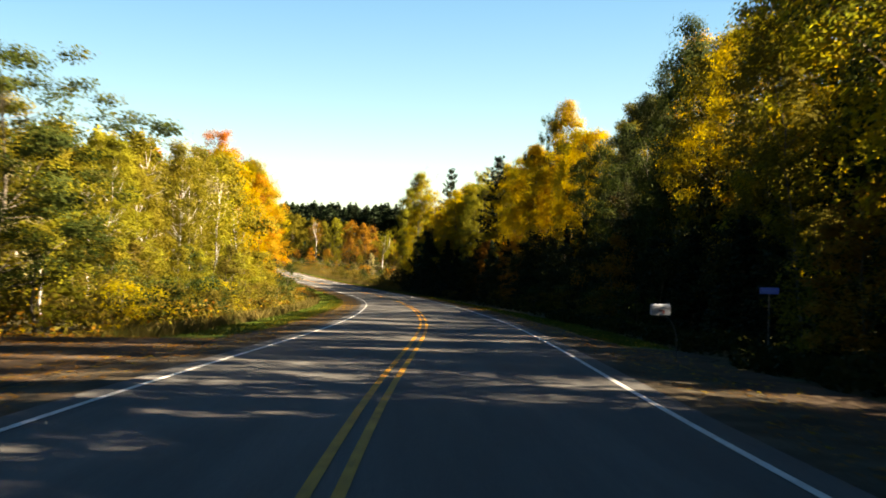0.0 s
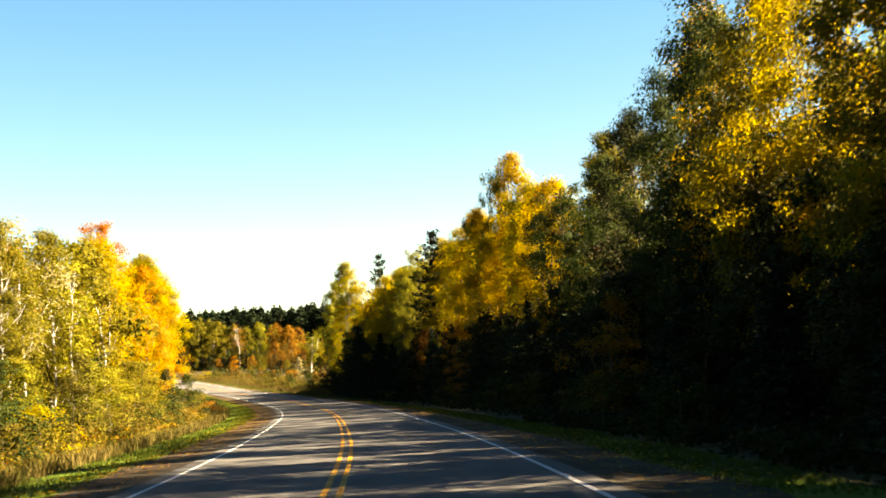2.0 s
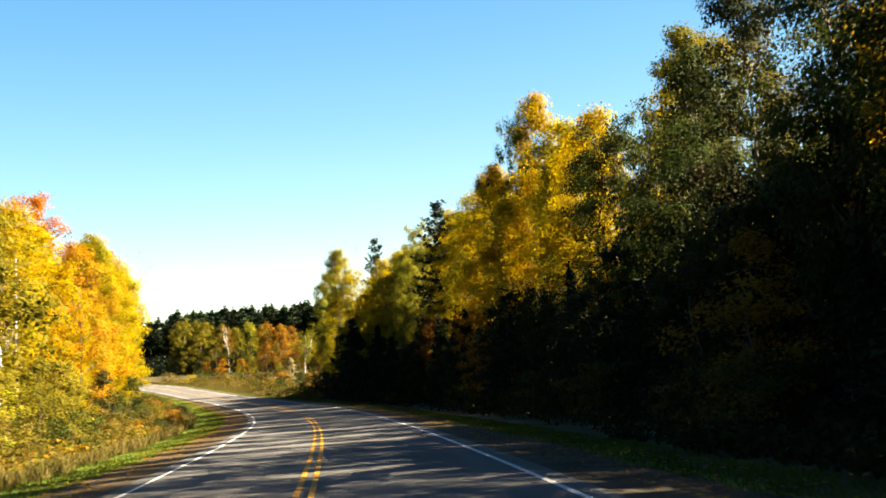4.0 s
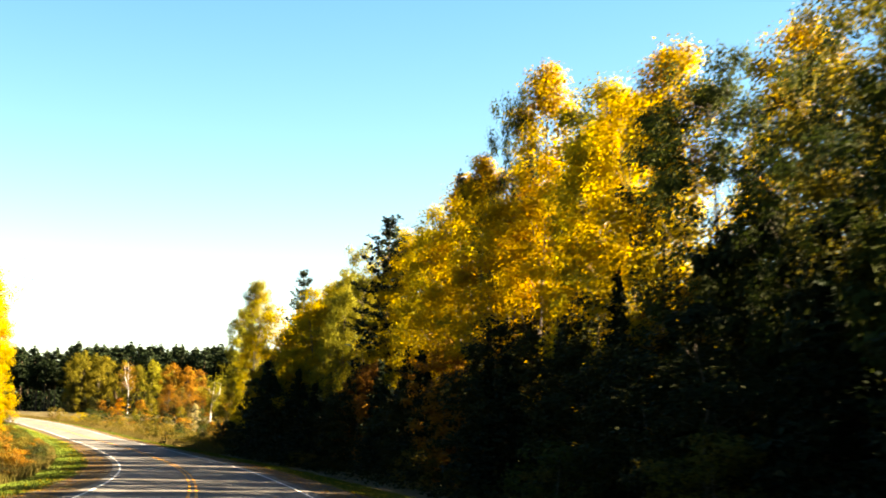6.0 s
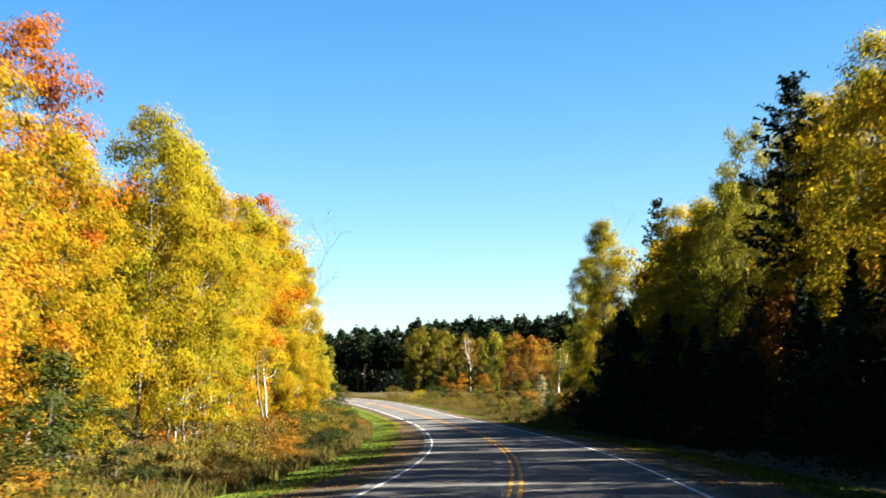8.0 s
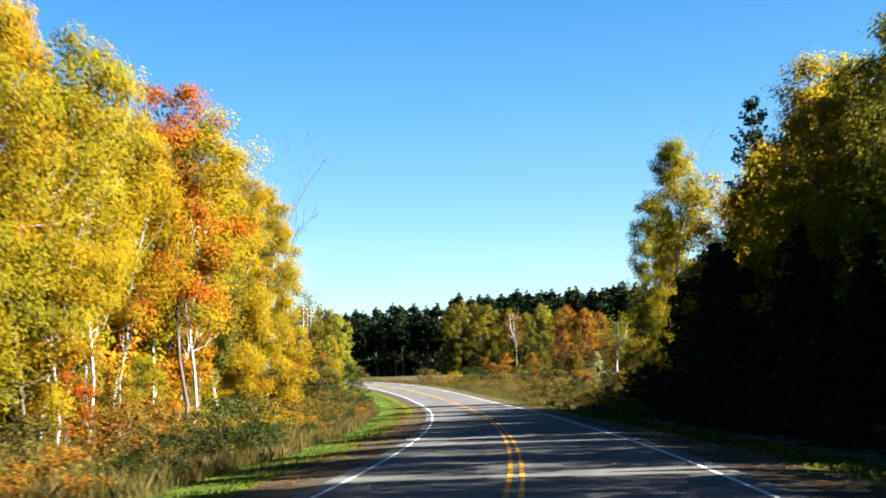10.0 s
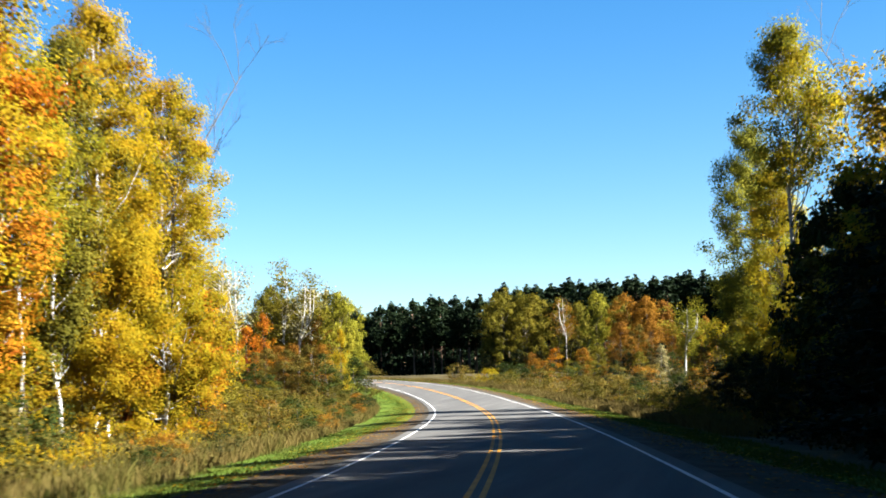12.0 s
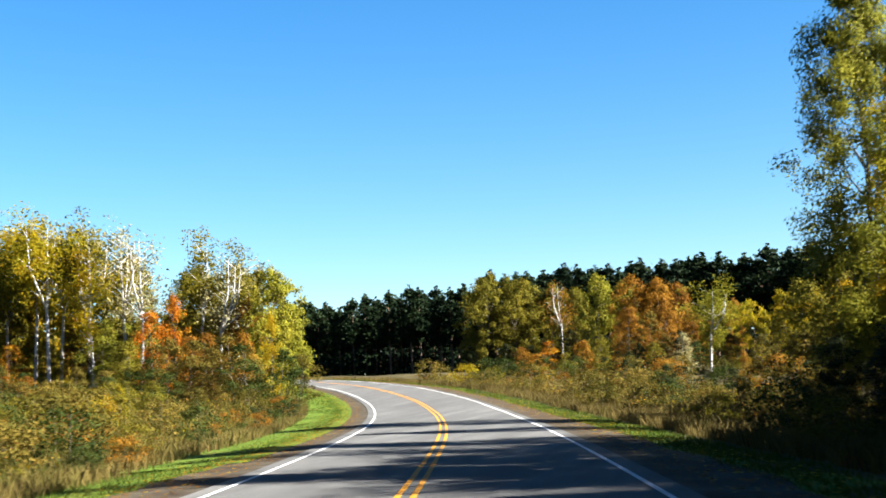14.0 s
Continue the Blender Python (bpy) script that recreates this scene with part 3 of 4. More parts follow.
belt(31, 154, 188, 2.8, 16.0, 18.8, ([154, 172, 180, 188], [13.6, 13.6, 14.5, 14.0]), {"far_aspen": 3, "aspen": 1}, {"lime": 2, "yellow": 4, "olive": 2}, RIGHT, 1.0, scale=0.97, gaps=((189, 1.2),))
# low filler mostly in the shade-toned leaf, painting the dark inside of the wood
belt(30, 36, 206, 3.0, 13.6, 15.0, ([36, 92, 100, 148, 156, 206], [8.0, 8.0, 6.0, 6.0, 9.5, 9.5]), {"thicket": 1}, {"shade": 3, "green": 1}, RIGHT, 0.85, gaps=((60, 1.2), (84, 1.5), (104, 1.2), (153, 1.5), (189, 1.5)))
belt(12, 105, 152, 3.5, 13.4, 15.6, RIGHT_TOPS, {"aspen": 1}, {"yellow": 5, "gold": 7}, RIGHT, 0.9, scale=1.0)
belt(2, -30, 200, 4.6, 18.5, 22.0, BACK_TOPS, {"far_aspen": 5, "thicket": 2}, {"gold": 3, "yellow": 3, "olive": 3, "green": 4}, RIGHT, 0.95, gaps=OPEN)
belt(3, -30, 200, 5.5, 25.0, 31.0, BACK_TOPS, {"far_aspen": 4, "thicket": 3}, {"gold": 2, "yellow": 3, "olive": 3, "green": 2}, RIGHT, gaps=OPEN)
# dark spruce and shade-toned filler, put in as the black shade under the wood
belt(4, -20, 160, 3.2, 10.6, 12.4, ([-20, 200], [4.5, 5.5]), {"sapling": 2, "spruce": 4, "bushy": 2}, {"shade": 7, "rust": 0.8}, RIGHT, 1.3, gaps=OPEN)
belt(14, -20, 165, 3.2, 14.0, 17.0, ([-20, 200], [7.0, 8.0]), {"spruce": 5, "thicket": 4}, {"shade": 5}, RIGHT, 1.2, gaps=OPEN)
# inner rows added to stop the sun coming through from behind
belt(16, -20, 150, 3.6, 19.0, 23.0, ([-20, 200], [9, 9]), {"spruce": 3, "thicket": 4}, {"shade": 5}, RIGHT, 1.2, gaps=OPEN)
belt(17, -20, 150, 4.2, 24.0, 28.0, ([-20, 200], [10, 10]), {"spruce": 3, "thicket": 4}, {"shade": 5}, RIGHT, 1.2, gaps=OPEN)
# the sunlit wood on the other side
belt(5, 40, 103, 3.4, -17.5, -13.0, LEFT_TOPS, {"aspen": 3, "sparse": 3, "sapling": 1.5}, {"yellow": 0.7, "olive": 7, "lime": 1.5, "pale": 1}, LEFT, 1.1, "white")
belt(6, 30, 116, 4.6, -26.0, -19.0, LEFT_TOPS, {"far_aspen": 4, "thicket": 2}, {"yellow": 1, "olive": 5, "lime": 1}, LEFT, scale=1.12)
belt(7, 150, 202, 2.9, -18.5, -15.2, LEFT_TOPS, {"aspen": 1, "leaning_aspen": 5}, {"gold": 5, "yellow": 6, "olive": 0.7, "orange": 0.4}, LEFT, 1.0, "white", 0.97)
belt(8, 118, 200, 4.2, -25.0, -19.0, LEFT_TOPS, {"far_aspen": 3, "thicket": 2}, {"gold": 4, "yellow": 3, "orange": 3, "olive": 2}, LEFT, scale=1.05)
belt(9, 40, 205, 6.0, -36.0, -26.0, LEFT_TOPS, {"far_aspen": 3, "thicket": 2}, {"gold": 3, "yellow": 3, "olive": 3}, LEFT, scale=1.1)
belt(10, 118, 203, 5.0, -18.5, -15.0, ([118, 206], [4.5, 4.0]), {"sapling": 1}, {"gold": 3, "orange": 2, "yellow": 3, "olive": 2, "rust": 1}, LEFT, 1.3)
belt(11, 30, 112, 3.0, -13.5, -11.0, ([30, 112], [3.0, 4.5]), {"sapling": 1}, {"lime": 1.5, "olive": 4, "brush": 2, "green": 2}, LEFT, 1.4)
plant("maple", -16.9, 109.5, 12.8, "gold", 0.95, group=LEFT)
plant("maple", -14.9, 114.0, 11.2, "orange", 0.85, group=LEFT)
plant("maple", -18.5, 121, 12.8, "gold", 0.9, group=LEFT)
plant("maple", -18.0, 129, 11.8, "gold", 0.8, group=LEFT)
plant("tall_oak", -20.9, 132, 17.0, "red", 0.85, group=LEFT)
plant("maple", -18.6, 138, 14.2, "yellow", 0.8, group=LEFT)
plant("maple", -19.4, 147, 15.0, "yellow", 0.72, group=LEFT)
plant("maple", -21.0, 155, 14.5, "gold", 0.7, group=LEFT)
plant("tall_oak", -23.6, 176.3, 17.2, "red", 0.85, group=LEFT)
plant("full_aspen", -26.4, 193, 16.4, "gold", 0.9, "white", LEFT)
plant("maple", -27.9, 202, 12.0, "gold", 0.62, group=LEFT)
plant("full_aspen", -26.6, 198.5, 15.0, "yellow", 0.95, "white", LEFT)
plant("sapling", -26.2, 202, 6.2, "orange", 0.9, group=LEFT)
plant("sapling", -27.4, 207, 5.0, "olive", 1.1, group=LEFT)
plant("bushy", -30.5, 207, 9.5, "olive", 0.8, group=LEFT)
plant("bushy", -28.6, 200, 9.5, "orange", 0.55, group=LEFT)
plant("sapling", -27.6, 205, 5.0, "gold", 1.2, group=LEFT)
plant("bare", -26.3, 199.5, 18.8, group=LEFT)
plant("sapling", -22.6, 164.0, 4.2, "rust", 1.2, group=LEFT)
plant("sapling", -22.3, 161.0, 4.0, "red", 1.0, group=LEFT)
plant("bare", -19.5, 76, 11.5, bark="white", group=LEFT)
plant("oak", -10.8, 25.5, 7.3, "green", 1.5, group=LEFT)
plant("sapling", 10.6, 27.5, 4.4, "olive", 1.1, group=RIGHT)
plant("sapling", -11.0, 31, 5.0, "lime", 1.5, group=LEFT)
plant("oak", -12.6, 28.5, 7.2, "olive", 1.5, group=LEFT)
# single trees that show above the shaded wood
plant("oak", 12.9, 120, 18.2, "green", 0.34, group=RIGHT)
plant("aspen", 14.8, 118, 18.8, "gold", 0.85, group=RIGHT)
plant("aspen", 13.9, 99, 14.4, "gold", 0.95, group=RIGHT)
plant("oak", 15.0, 90, 11.6, "green", 0.7, group=RIGHT)
plant("oak", 14.6, 95.5, 13.0, "green", 0.75, group=RIGHT)
plant("maple", 14.4, 103.5, 13.6, "gold", 0.7, group=RIGHT)
plant("aspen", 17.5, 98, 15.0, "gold", 0.9, group=RIGHT)
plant("aspen", 15.6, 108, 15.0, "gold", 0.9, group=RIGHT)
plant("aspen", 15.2, 115, 15.6, "gold", 0.9, group=RIGHT)
plant("aspen", 14.6, 126, 15.8, "gold", 1.0, group=RIGHT)
plant("aspen", 13.2, 134, 16.0, "yellow", 1.0, group=RIGHT)
plant("oak", 18.4, 93, 16.0, "olive", 0.75, group=RIGHT)
plant("aspen", 15.2, 86, 14.2, "olive", 0.95, group=RIGHT)
plant("white_pine", 9.3, 145.5, 16.0, wide=1.25, group=RIGHT)
plant("oak", 8.4, 151, 14.8, "lime", 0.55, group=RIGHT)
plant("maple", 7.0, 158, 12.6, "lime", 0.62, group=RIGHT)
plant("aspen", 5.5, 166, 13.4, "yellow", 1.0, group=RIGHT)
plant("white_pine", 5.2, 197.5, 18.0, wide=0.9, group=RIGHT)
plant("poplar", 0.9, 211.5, 18.6, "yellow", 1.0, "white", RIGHT)
plant("full_aspen", 0.2, 220, 12.4, "yellow", 0.9, group=RIGHT)
plant("full_aspen", -1.3, 229.5, 16.6, "lime", 0.92, group=RIGHT)
plant("sparse", 3.2, 207, 15.4, "yellow", 1.0, "white", RIGHT)
plant("bare", 4.5, 205, 18.5, group=RIGHT)
plant("leaning_aspen", 10.9, 29.5, 9.5, "olive", 0.9, "grey", RIGHT, v=1, rot=170)
# low bushes in the shade-toned leaf, darkening the shaded ground by colour
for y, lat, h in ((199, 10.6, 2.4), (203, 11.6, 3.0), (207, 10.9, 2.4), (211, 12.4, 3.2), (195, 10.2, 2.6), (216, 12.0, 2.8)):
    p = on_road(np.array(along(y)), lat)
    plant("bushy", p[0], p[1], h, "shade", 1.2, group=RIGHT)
for y, lat, h, wd in ((148, 10.6, 5.5, 1.3), (153, 10.2, 6.5, 1.3), (158, 10.4, 6, 1.3), (162, 10.5, 8, 1.2), (168, 9.8, 7, 1.3), (174, 10.4, 8.5, 1.2), (180, 11.0, 9.5, 1.2), (186, 11.5, 8, 1.3), (171, 14, 12, 1.1), (180, 15.5, 13, 1.1), (190, 14, 10, 1.2), (198, 14.5, 8, 1.2)):
    p = on_road(np.array(along(y)), lat)
    plant("spruce", p[0], p[1], h * 0.88, wide=wd * 1.2, group=RIGHT)
    q = on_road(np.array(along(y + 2.6)), lat + 0.8)
    plant("bushy", q[0], q[1], h * 0.72, "shade", wide=1.1, group=RIGHT)
belt(18, 161, 206, 2.7, 13.5, 17.0, ([160, 172, 182, 188, 206], [14.5, 15, 14.5, 9, 7.5]), {"aspen": 4, "bushy": 2, "oak": 1}, {"lime": 3, "olive": 1, "yellow": 4}, RIGHT)
belt(19, 206, 236, 4.5, 20.0, 24.0, ([206, 236], [10, 8]), {"bushy": 3, "aspen": 2}, {"yellow": 2, "olive": 3, "green": 1}, RIGHT)
belt(15, 160, 236, 4.0, 20.0, 28.0, ([150, 165, 200, 235], [9.5, 12.5, 12, 9]), {"far_aspen": 3, "thicket": 3}, {"yellow": 3, "olive": 3, "green": 2}, RIGHT)
# dense row added mostly out of view to shade the first stretch of road
belt(26, -34, 9, 2.6, 15.5, 18.5, ([-34, 9], [15, 15]), {"thicket": 1}, {"green": 3, "olive": 2, "yellow": 1}, RIGHT, 0.9)
# shade-toned front row stands in for the dark lower half of the gold trees
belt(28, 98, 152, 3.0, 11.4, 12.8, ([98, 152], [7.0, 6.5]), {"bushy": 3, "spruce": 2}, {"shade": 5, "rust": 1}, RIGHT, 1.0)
# tall hidden row added to cast shade on the road
belt(29, 186, 206, 2.9, 20.0, 24.0, ([186, 206], [16, 15]), {"aspen": 3, "maple": 1, "bushy": 1}, {"olive": 4, "yellow": 2, "green": 3}, RIGHT, 0.9)
# the distance past the bend
for i in range(150):
    r = np.random.default_rng(500 + i)
    row = i % 3
    x = -140 + (i // 3) * 3.2 + row * 1.1 + r.normal(0, 0.7)
    plant("pine", x, np.interp(x, [-140, -75, -20, 20], [446, 425, 388, 372]) + row * 7 + r.uniform(-2, 2), r.uniform(14.8, 17.8), wide=1.15, group="far pine plantation")
for i in range(44):
    r = np.random.default_rng(700 + i)
    x = -44 + i * 1.6 + r.normal(0, 0.5)
    plant("pine", x, np.interp(x, [-75, -20, 20], [425, 388, 372]) - 4 + (i % 2) * 13 + r.uniform(-2, 2), r.uniform(15.4, 18.0), wide=1.2, group="far pine plantation")
BEND = "trees past the bend"
for kind, x, y, h, hue, wd, bark in (("bushy", -38.6, 356, 12.4, "olive", 0.8, None), ("bushy", -36.9, 351, 12.8, "olive", 0.75, None), ("bushy", -35.2, 355, 12.6, "olive", 0.8, None), ("bushy", -32.4, 354, 12.4, "olive", 0.75, None),
        ("bushy", -33.2, 350, 9.5, "olive", 0.8, None), ("thin_birch", -26.5, 346, 11.6, "rust", 0.72, "white"), ("bushy", -28.6, 353, 11.2, "olive", 0.7, None), ("bushy", -24.8, 350, 10.5, "olive", 0.8, None),
        ("bushy", -21.1, 338, 11.6, "lime", 0.6, None), ("bushy", -18.2, 341, 10.5, "olive", 0.7, None), ("bushy", -16.4, 335, 10.6, "rust", 0.75, None), ("bushy", -13.6, 333, 10.2, "rust", 0.7, None), ("bushy", -11.4, 336, 9.8, "rust", 0.75, None),
        ("maple", -16.2, 318, 6.7, "rust", 0.85, None), ("maple", -12.6, 316, 6.6, "rust", 0.8, None), ("maple", -9.8, 313, 5.6, "rust", 0.9, None), ("bushy", -14.2, 322, 6.0, "brush", 0.9, None),
        ("birch", -7.9, 306, 8.4, "lime", 1.25, "white"), ("bushy", -7.4, 310, 7.6, "lime", 0.7, None), ("sapling", -10.3, 296, 3.6, "pale", 1.0, "white"), ("bushy", -5.4, 309, 6.4, "rust", 0.6, None), ("bushy", -10.6, 308, 4.0, "shade", 0.8, None),
        ("bushy", -3.9, 300, 6.0, "yellow", 0.9, None), ("bushy", -1.2, 298, 7.0, "yellow", 0.8, None), ("bushy", 1.3, 296, 6.8, "yellow", 0.9, None), ("bushy", 3.2, 290, 7.8, "gold", 0.8, None), ("bushy", 6.5, 292, 8.0, "olive", 1.0, None),
        ("bushy", 3, 275, 6.0, "olive", 1.0, None), ("bushy", 7, 268, 6.5, "olive", 1.0, None), ("bushy", 6, 248, 7.0, "olive", 1.0, None), ("bushy", 1.5, 304, 5.0, "shade", 1.0, None),
        ("sapling", -26.6, 334, 3.4, "orange", 1.2, None), ("bushy", -24.6, 336, 4.4, "shade", 1.0, None), ("bushy", -22.4, 332, 3.6, "rust", 1.0, None)):
    plant(kind, x, y, h, hue, wd * 1.25, bark, BEND)
BIRCHES = "birches past the bend"
for x, y, h, hue in ((-68.4, 284, 12.8, "olive"), (-65.3, 283, 14.9, "yellow"), (-62.4, 280, 15.0, "yellow"), (-63.4, 284, 15.0, "olive"), (-58.3, 280, 12.9, "yellow"), (-55.8, 281, 13.8, "pale"), (-53.6, 279, 13.7, "pale"),
        (-48.4, 280, 12.8, "olive"), (-46.4, 278, 12.4, "pale"), (-46.3, 281.5, 11.6, "olive"), (-60.2, 283, 13.6, "olive"), (-72, 285, 14, "yellow"), (-75, 283, 13.5, "olive")):
    plant("thin_birch" if hue == "pale" else "birch", x, y, h, hue, 1.05, "white", BIRCHES)
for x, y, h, hue in ((-66, 287, 13.5, "yellow"), (-61.5, 287, 12.8, "olive"), (-58, 286, 11.5, "olive"), (-69.5, 286, 12.5, "olive"), (-60, 281, 4.5, "brush"), (-57, 282, 5, "brush"), (-63.6, 282, 5, "olive"), (-52.6, 283, 5, "brush"), (-47.4, 283, 7, "brush"), (-50, 283, 7, "olive"), (-54.5, 290, 10.0, "olive"), (-51.5, 289, 9.6, "olive"), (-48.5, 288, 10.6, "olive"), (-45.0, 286, 10.8, "olive"), (-42.4, 278, 10.4, "lime"), (-42.3, 282, 9.4, "lime"), (-44.6, 279, 8.0, "rust"),
        (-63, 287, 8, "rust"), (-56.5, 286, 6.5, "olive"), (-59, 284, 5.5, "olive"), (-70, 294, 12, "gold"), (-75, 290, 13, "olive"), (-80, 286, 13, "yellow"), (-84, 294, 13, "olive"), (-90, 290, 13, "gold"), (-78, 300, 14, "olive"), (-64, 300, 13, "olive"), (-57, 300, 12, "olive"), (-51, 296, 11, "olive")):
    plant("bushy", x, y, h, hue, 0.85, None, BIRCHES)
for x, y, h, hue, wd in ((-50.1, 274, 7.0, "red", 0.8), (-49.4, 276, 7.8, "orange", 0.7), (-40.7, 274, 6.6, "gold", 0.6), (-65, 279, 4.5, "orange", 1.1), (-67, 278, 4, "rust", 1.1), (-56, 277, 6.0, "lime", 0.9), (-53.6, 276, 5.5, "lime", 0.8), (-46.8, 272, 5.0, "rust", 1.1),
        (-44.6, 270, 5.2, "rust", 1.1), (-41.4, 269, 5.0, "rust", 1.1), (-43, 267, 4.4, "brush", 1.2), (-47.6, 268, 4.4, "brush", 1.2), (-50.5, 269, 4.2, "olive", 1.3), (-39.6, 267, 3.4, "brush", 1.2), (-37.4, 266, 4.2, "green", 1.5), (-39.2, 264, 4.4, "green", 1.5), (-41, 266, 5.0, "brush", 1.5), (-43.5, 265, 4.6, "brush", 1.5), (-46, 266, 4.6, "brush", 1.5), (-36.8, 268, 3.8, "brush", 1.5), (-48.5, 266, 4.2, "olive", 1.4), (-46, 264, 3.2, "green", 1.4), (-48.5, 262, 3.0, "brush", 1.4), (-43.5, 260, 2.8, "green", 1.4),
        (-52, 264, 3.0, "brush", 1.4), (-41.5, 249, 2.2, "yellow", 0.8), (-55, 262, 2.6, "green", 1.5), (-50, 257, 2.2, "brush", 1.5), (-60, 268, 3.0, "brush", 1.4), (-64, 270, 2.8, "green", 1.4)):
    plant("sapling", x, y, h, hue, wd, None, BIRCHES)
# low bushes; the shade-toned ones paint the shadow at the trees' feet
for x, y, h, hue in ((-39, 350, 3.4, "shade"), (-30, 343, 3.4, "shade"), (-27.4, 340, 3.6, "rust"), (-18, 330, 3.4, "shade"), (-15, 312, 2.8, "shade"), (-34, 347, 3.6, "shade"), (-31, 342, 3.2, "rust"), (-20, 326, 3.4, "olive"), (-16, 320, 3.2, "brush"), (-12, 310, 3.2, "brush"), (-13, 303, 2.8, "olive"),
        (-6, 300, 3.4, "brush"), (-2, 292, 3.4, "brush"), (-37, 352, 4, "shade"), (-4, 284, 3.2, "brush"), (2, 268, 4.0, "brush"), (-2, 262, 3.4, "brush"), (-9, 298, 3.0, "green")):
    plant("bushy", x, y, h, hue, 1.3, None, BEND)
belt(20, 228, 268, 2.4, -30.0, -12.0, ([228, 276], [2.0, 2.8]), {"sapling": 1}, {"brush": 5, "olive": 2, "green": 3, "rust": 1}, BIRCHES, 1.6)
belt(23, 232, 262, 3.6, 25.0, 32.0, ([232, 300], [8, 7]), {"bushy": 1}, {"yellow": 3, "olive": 4, "gold": 1.5, "green": 1}, BEND)
# brush with much shade-toned leaf, for the tree shade lying over it
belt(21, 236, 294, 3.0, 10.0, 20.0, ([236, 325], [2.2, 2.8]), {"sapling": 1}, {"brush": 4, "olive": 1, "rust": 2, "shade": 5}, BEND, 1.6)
# shrubs along both edges
for side, y0, y1, l0, l1, n in ((-1, 28, 115, 9, 13, 42), (-1, 115, 207, 9.5, 13, 22), (-1, 205, 282, 9.5, 34, 100), (1, 200, 300, 8.5, 22, 80), (1, 45, 160, 9, 11, 18)):
    r = np.random.default_rng(int(900 + y0 + side))
    for i in range(n):
        p = on_road(np.array(along(r.uniform(y0, y1))), side * r.uniform(l0, l1))
        plant("shrub", p[0], p[1], r.uniform(0.9, 2.2), pick(r, {"brush": 5, "olive": 1.5, "green": 2.5, "yellow": 0.4, "rust": 1}), 1.2, group="roadside shrubs")


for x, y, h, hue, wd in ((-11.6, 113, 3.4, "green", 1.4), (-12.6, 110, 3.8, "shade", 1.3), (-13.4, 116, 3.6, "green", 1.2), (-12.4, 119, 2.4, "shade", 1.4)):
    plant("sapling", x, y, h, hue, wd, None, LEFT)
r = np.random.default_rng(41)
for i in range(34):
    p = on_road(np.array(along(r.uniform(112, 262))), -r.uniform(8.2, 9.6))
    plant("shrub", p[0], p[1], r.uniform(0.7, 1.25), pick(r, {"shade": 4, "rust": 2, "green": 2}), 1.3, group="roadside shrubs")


def deep_wood(name, seed, n, x0, x1, y0, y1, top, hue, label, size=0.5):
    """The mass of leaves deep inside a wood, past the trees that can be told apart."""
    rng = np.random.default_rng(seed)
    x, y = rng.uniform(x0, x1, n), rng.uniform(y0, y1, n)
    h = top * (0.8 + 0.12 * np.sin(x * 0.33 + y * 0.21) + 0.1 * np.sin(x * 0.9 - y * 0.47)) * rng.uniform(0, 1, n) ** 0.9
    c = np.stack([x, y, ground_z(x, y) + h], 1)
    return tagged(new(name, leaf_mesh(name, leaves(rng, c, size), LEAF[hue])), label, "woods", kind="stuff")


def undergrowth(name, seed, n, y0, y1, lat0, lat1, top, hue, label, size=0.1):
    """Low leafy growth in uneven patches along the edge of a wood."""
    rng = np.random.default_rng(seed)
    s = along(rng.uniform(y0, y1, n))
    lat = lat0 + (lat1 - lat0) * rng.uniform(0, 1, n)
    p = on_road(s, lat)
    patch = np.sin(s * 0.83 + seed) * np.sin(lat * 1.9 + seed * 2.3) + 0.7 * np.sin(s * 2.1 - lat * 1.1 + seed) + 0.5 * np.sin(s * 0.31 + seed * 0.7)
    keep = patch > rng.uniform(-0.4, 0.9, n)
    p, patch = p[keep], patch[keep]
    h = top * np.clip(0.45 + 0.4 * patch, 0.15, 1.2) * rng.uniform(0.02, 1, len(p)) ** 0.7
    c = np.stack([p[:, 0], p[:, 1], ground_z(p[:, 0], p[:, 1]) + h], 1)
    return tagged(new(name, leaf_mesh(name, leaves(rng, c, size), LEAF[hue])), label, "undergrowth", kind="stuff")


for k, (hue, n, top, word) in enumerate((("brush", 60000, 1.0, "olive"), ("rust", 18000, 0.9, "brown"), ("gold", 5000, 0.8, "golden"), ("olive", 40000, 0.85, "yellow-green"))):
    undergrowth("undergrowth", 301 + k, n // 2, 28, 118, -8.6, -17.0, top, hue, word + " low leafy growth at the foot of the sunlit wood")
    undergrowth("undergrowth", 311 + k, n // 3, 118, 285, -9.6, -19.0, top, hue, word + " low leafy growth along the sunlit edge")
    undergrowth("undergrowth", 321 + k, n // 2, 190, 300, 9.4, 19.0, top * 0.8, hue, word + " low leafy growth beyond the shaded wood")
undergrowth("undergrowth", 351, 18000, 170, 209, -11.0, -15.5, 0.85, "gold", "golden low leafy growth at the foot of the aspens")
undergrowth("undergrowth", 341, 22000, 205, 285, -15.0, -40.0, 1.1, "brush", "olive low leafy growth in the open brush", 0.14)
# two layers of shade-toned leaves: black shade by the shoulder put into colour
undergrowth("undergrowth", 343, 40000, 14, 70, 7.2, 12.5, 0.55, "shade", "shade-toned low growth at the foot of the shaded wood", 0.12)
undergrowth("undergrowth", 342, 20000, -5, 190, 8.0, 12.0, 0.6, "shade", "shade-toned dark green low growth under the shaded wood")


# leaf mass added behind the shaded wood to block light and the horizon
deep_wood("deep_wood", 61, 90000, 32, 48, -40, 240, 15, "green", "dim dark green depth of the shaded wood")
deep_wood("deep_wood", 62, 50000, -60, -38, -40, 215, 13, "olive", "olive and gold depth of the sunlit wood")
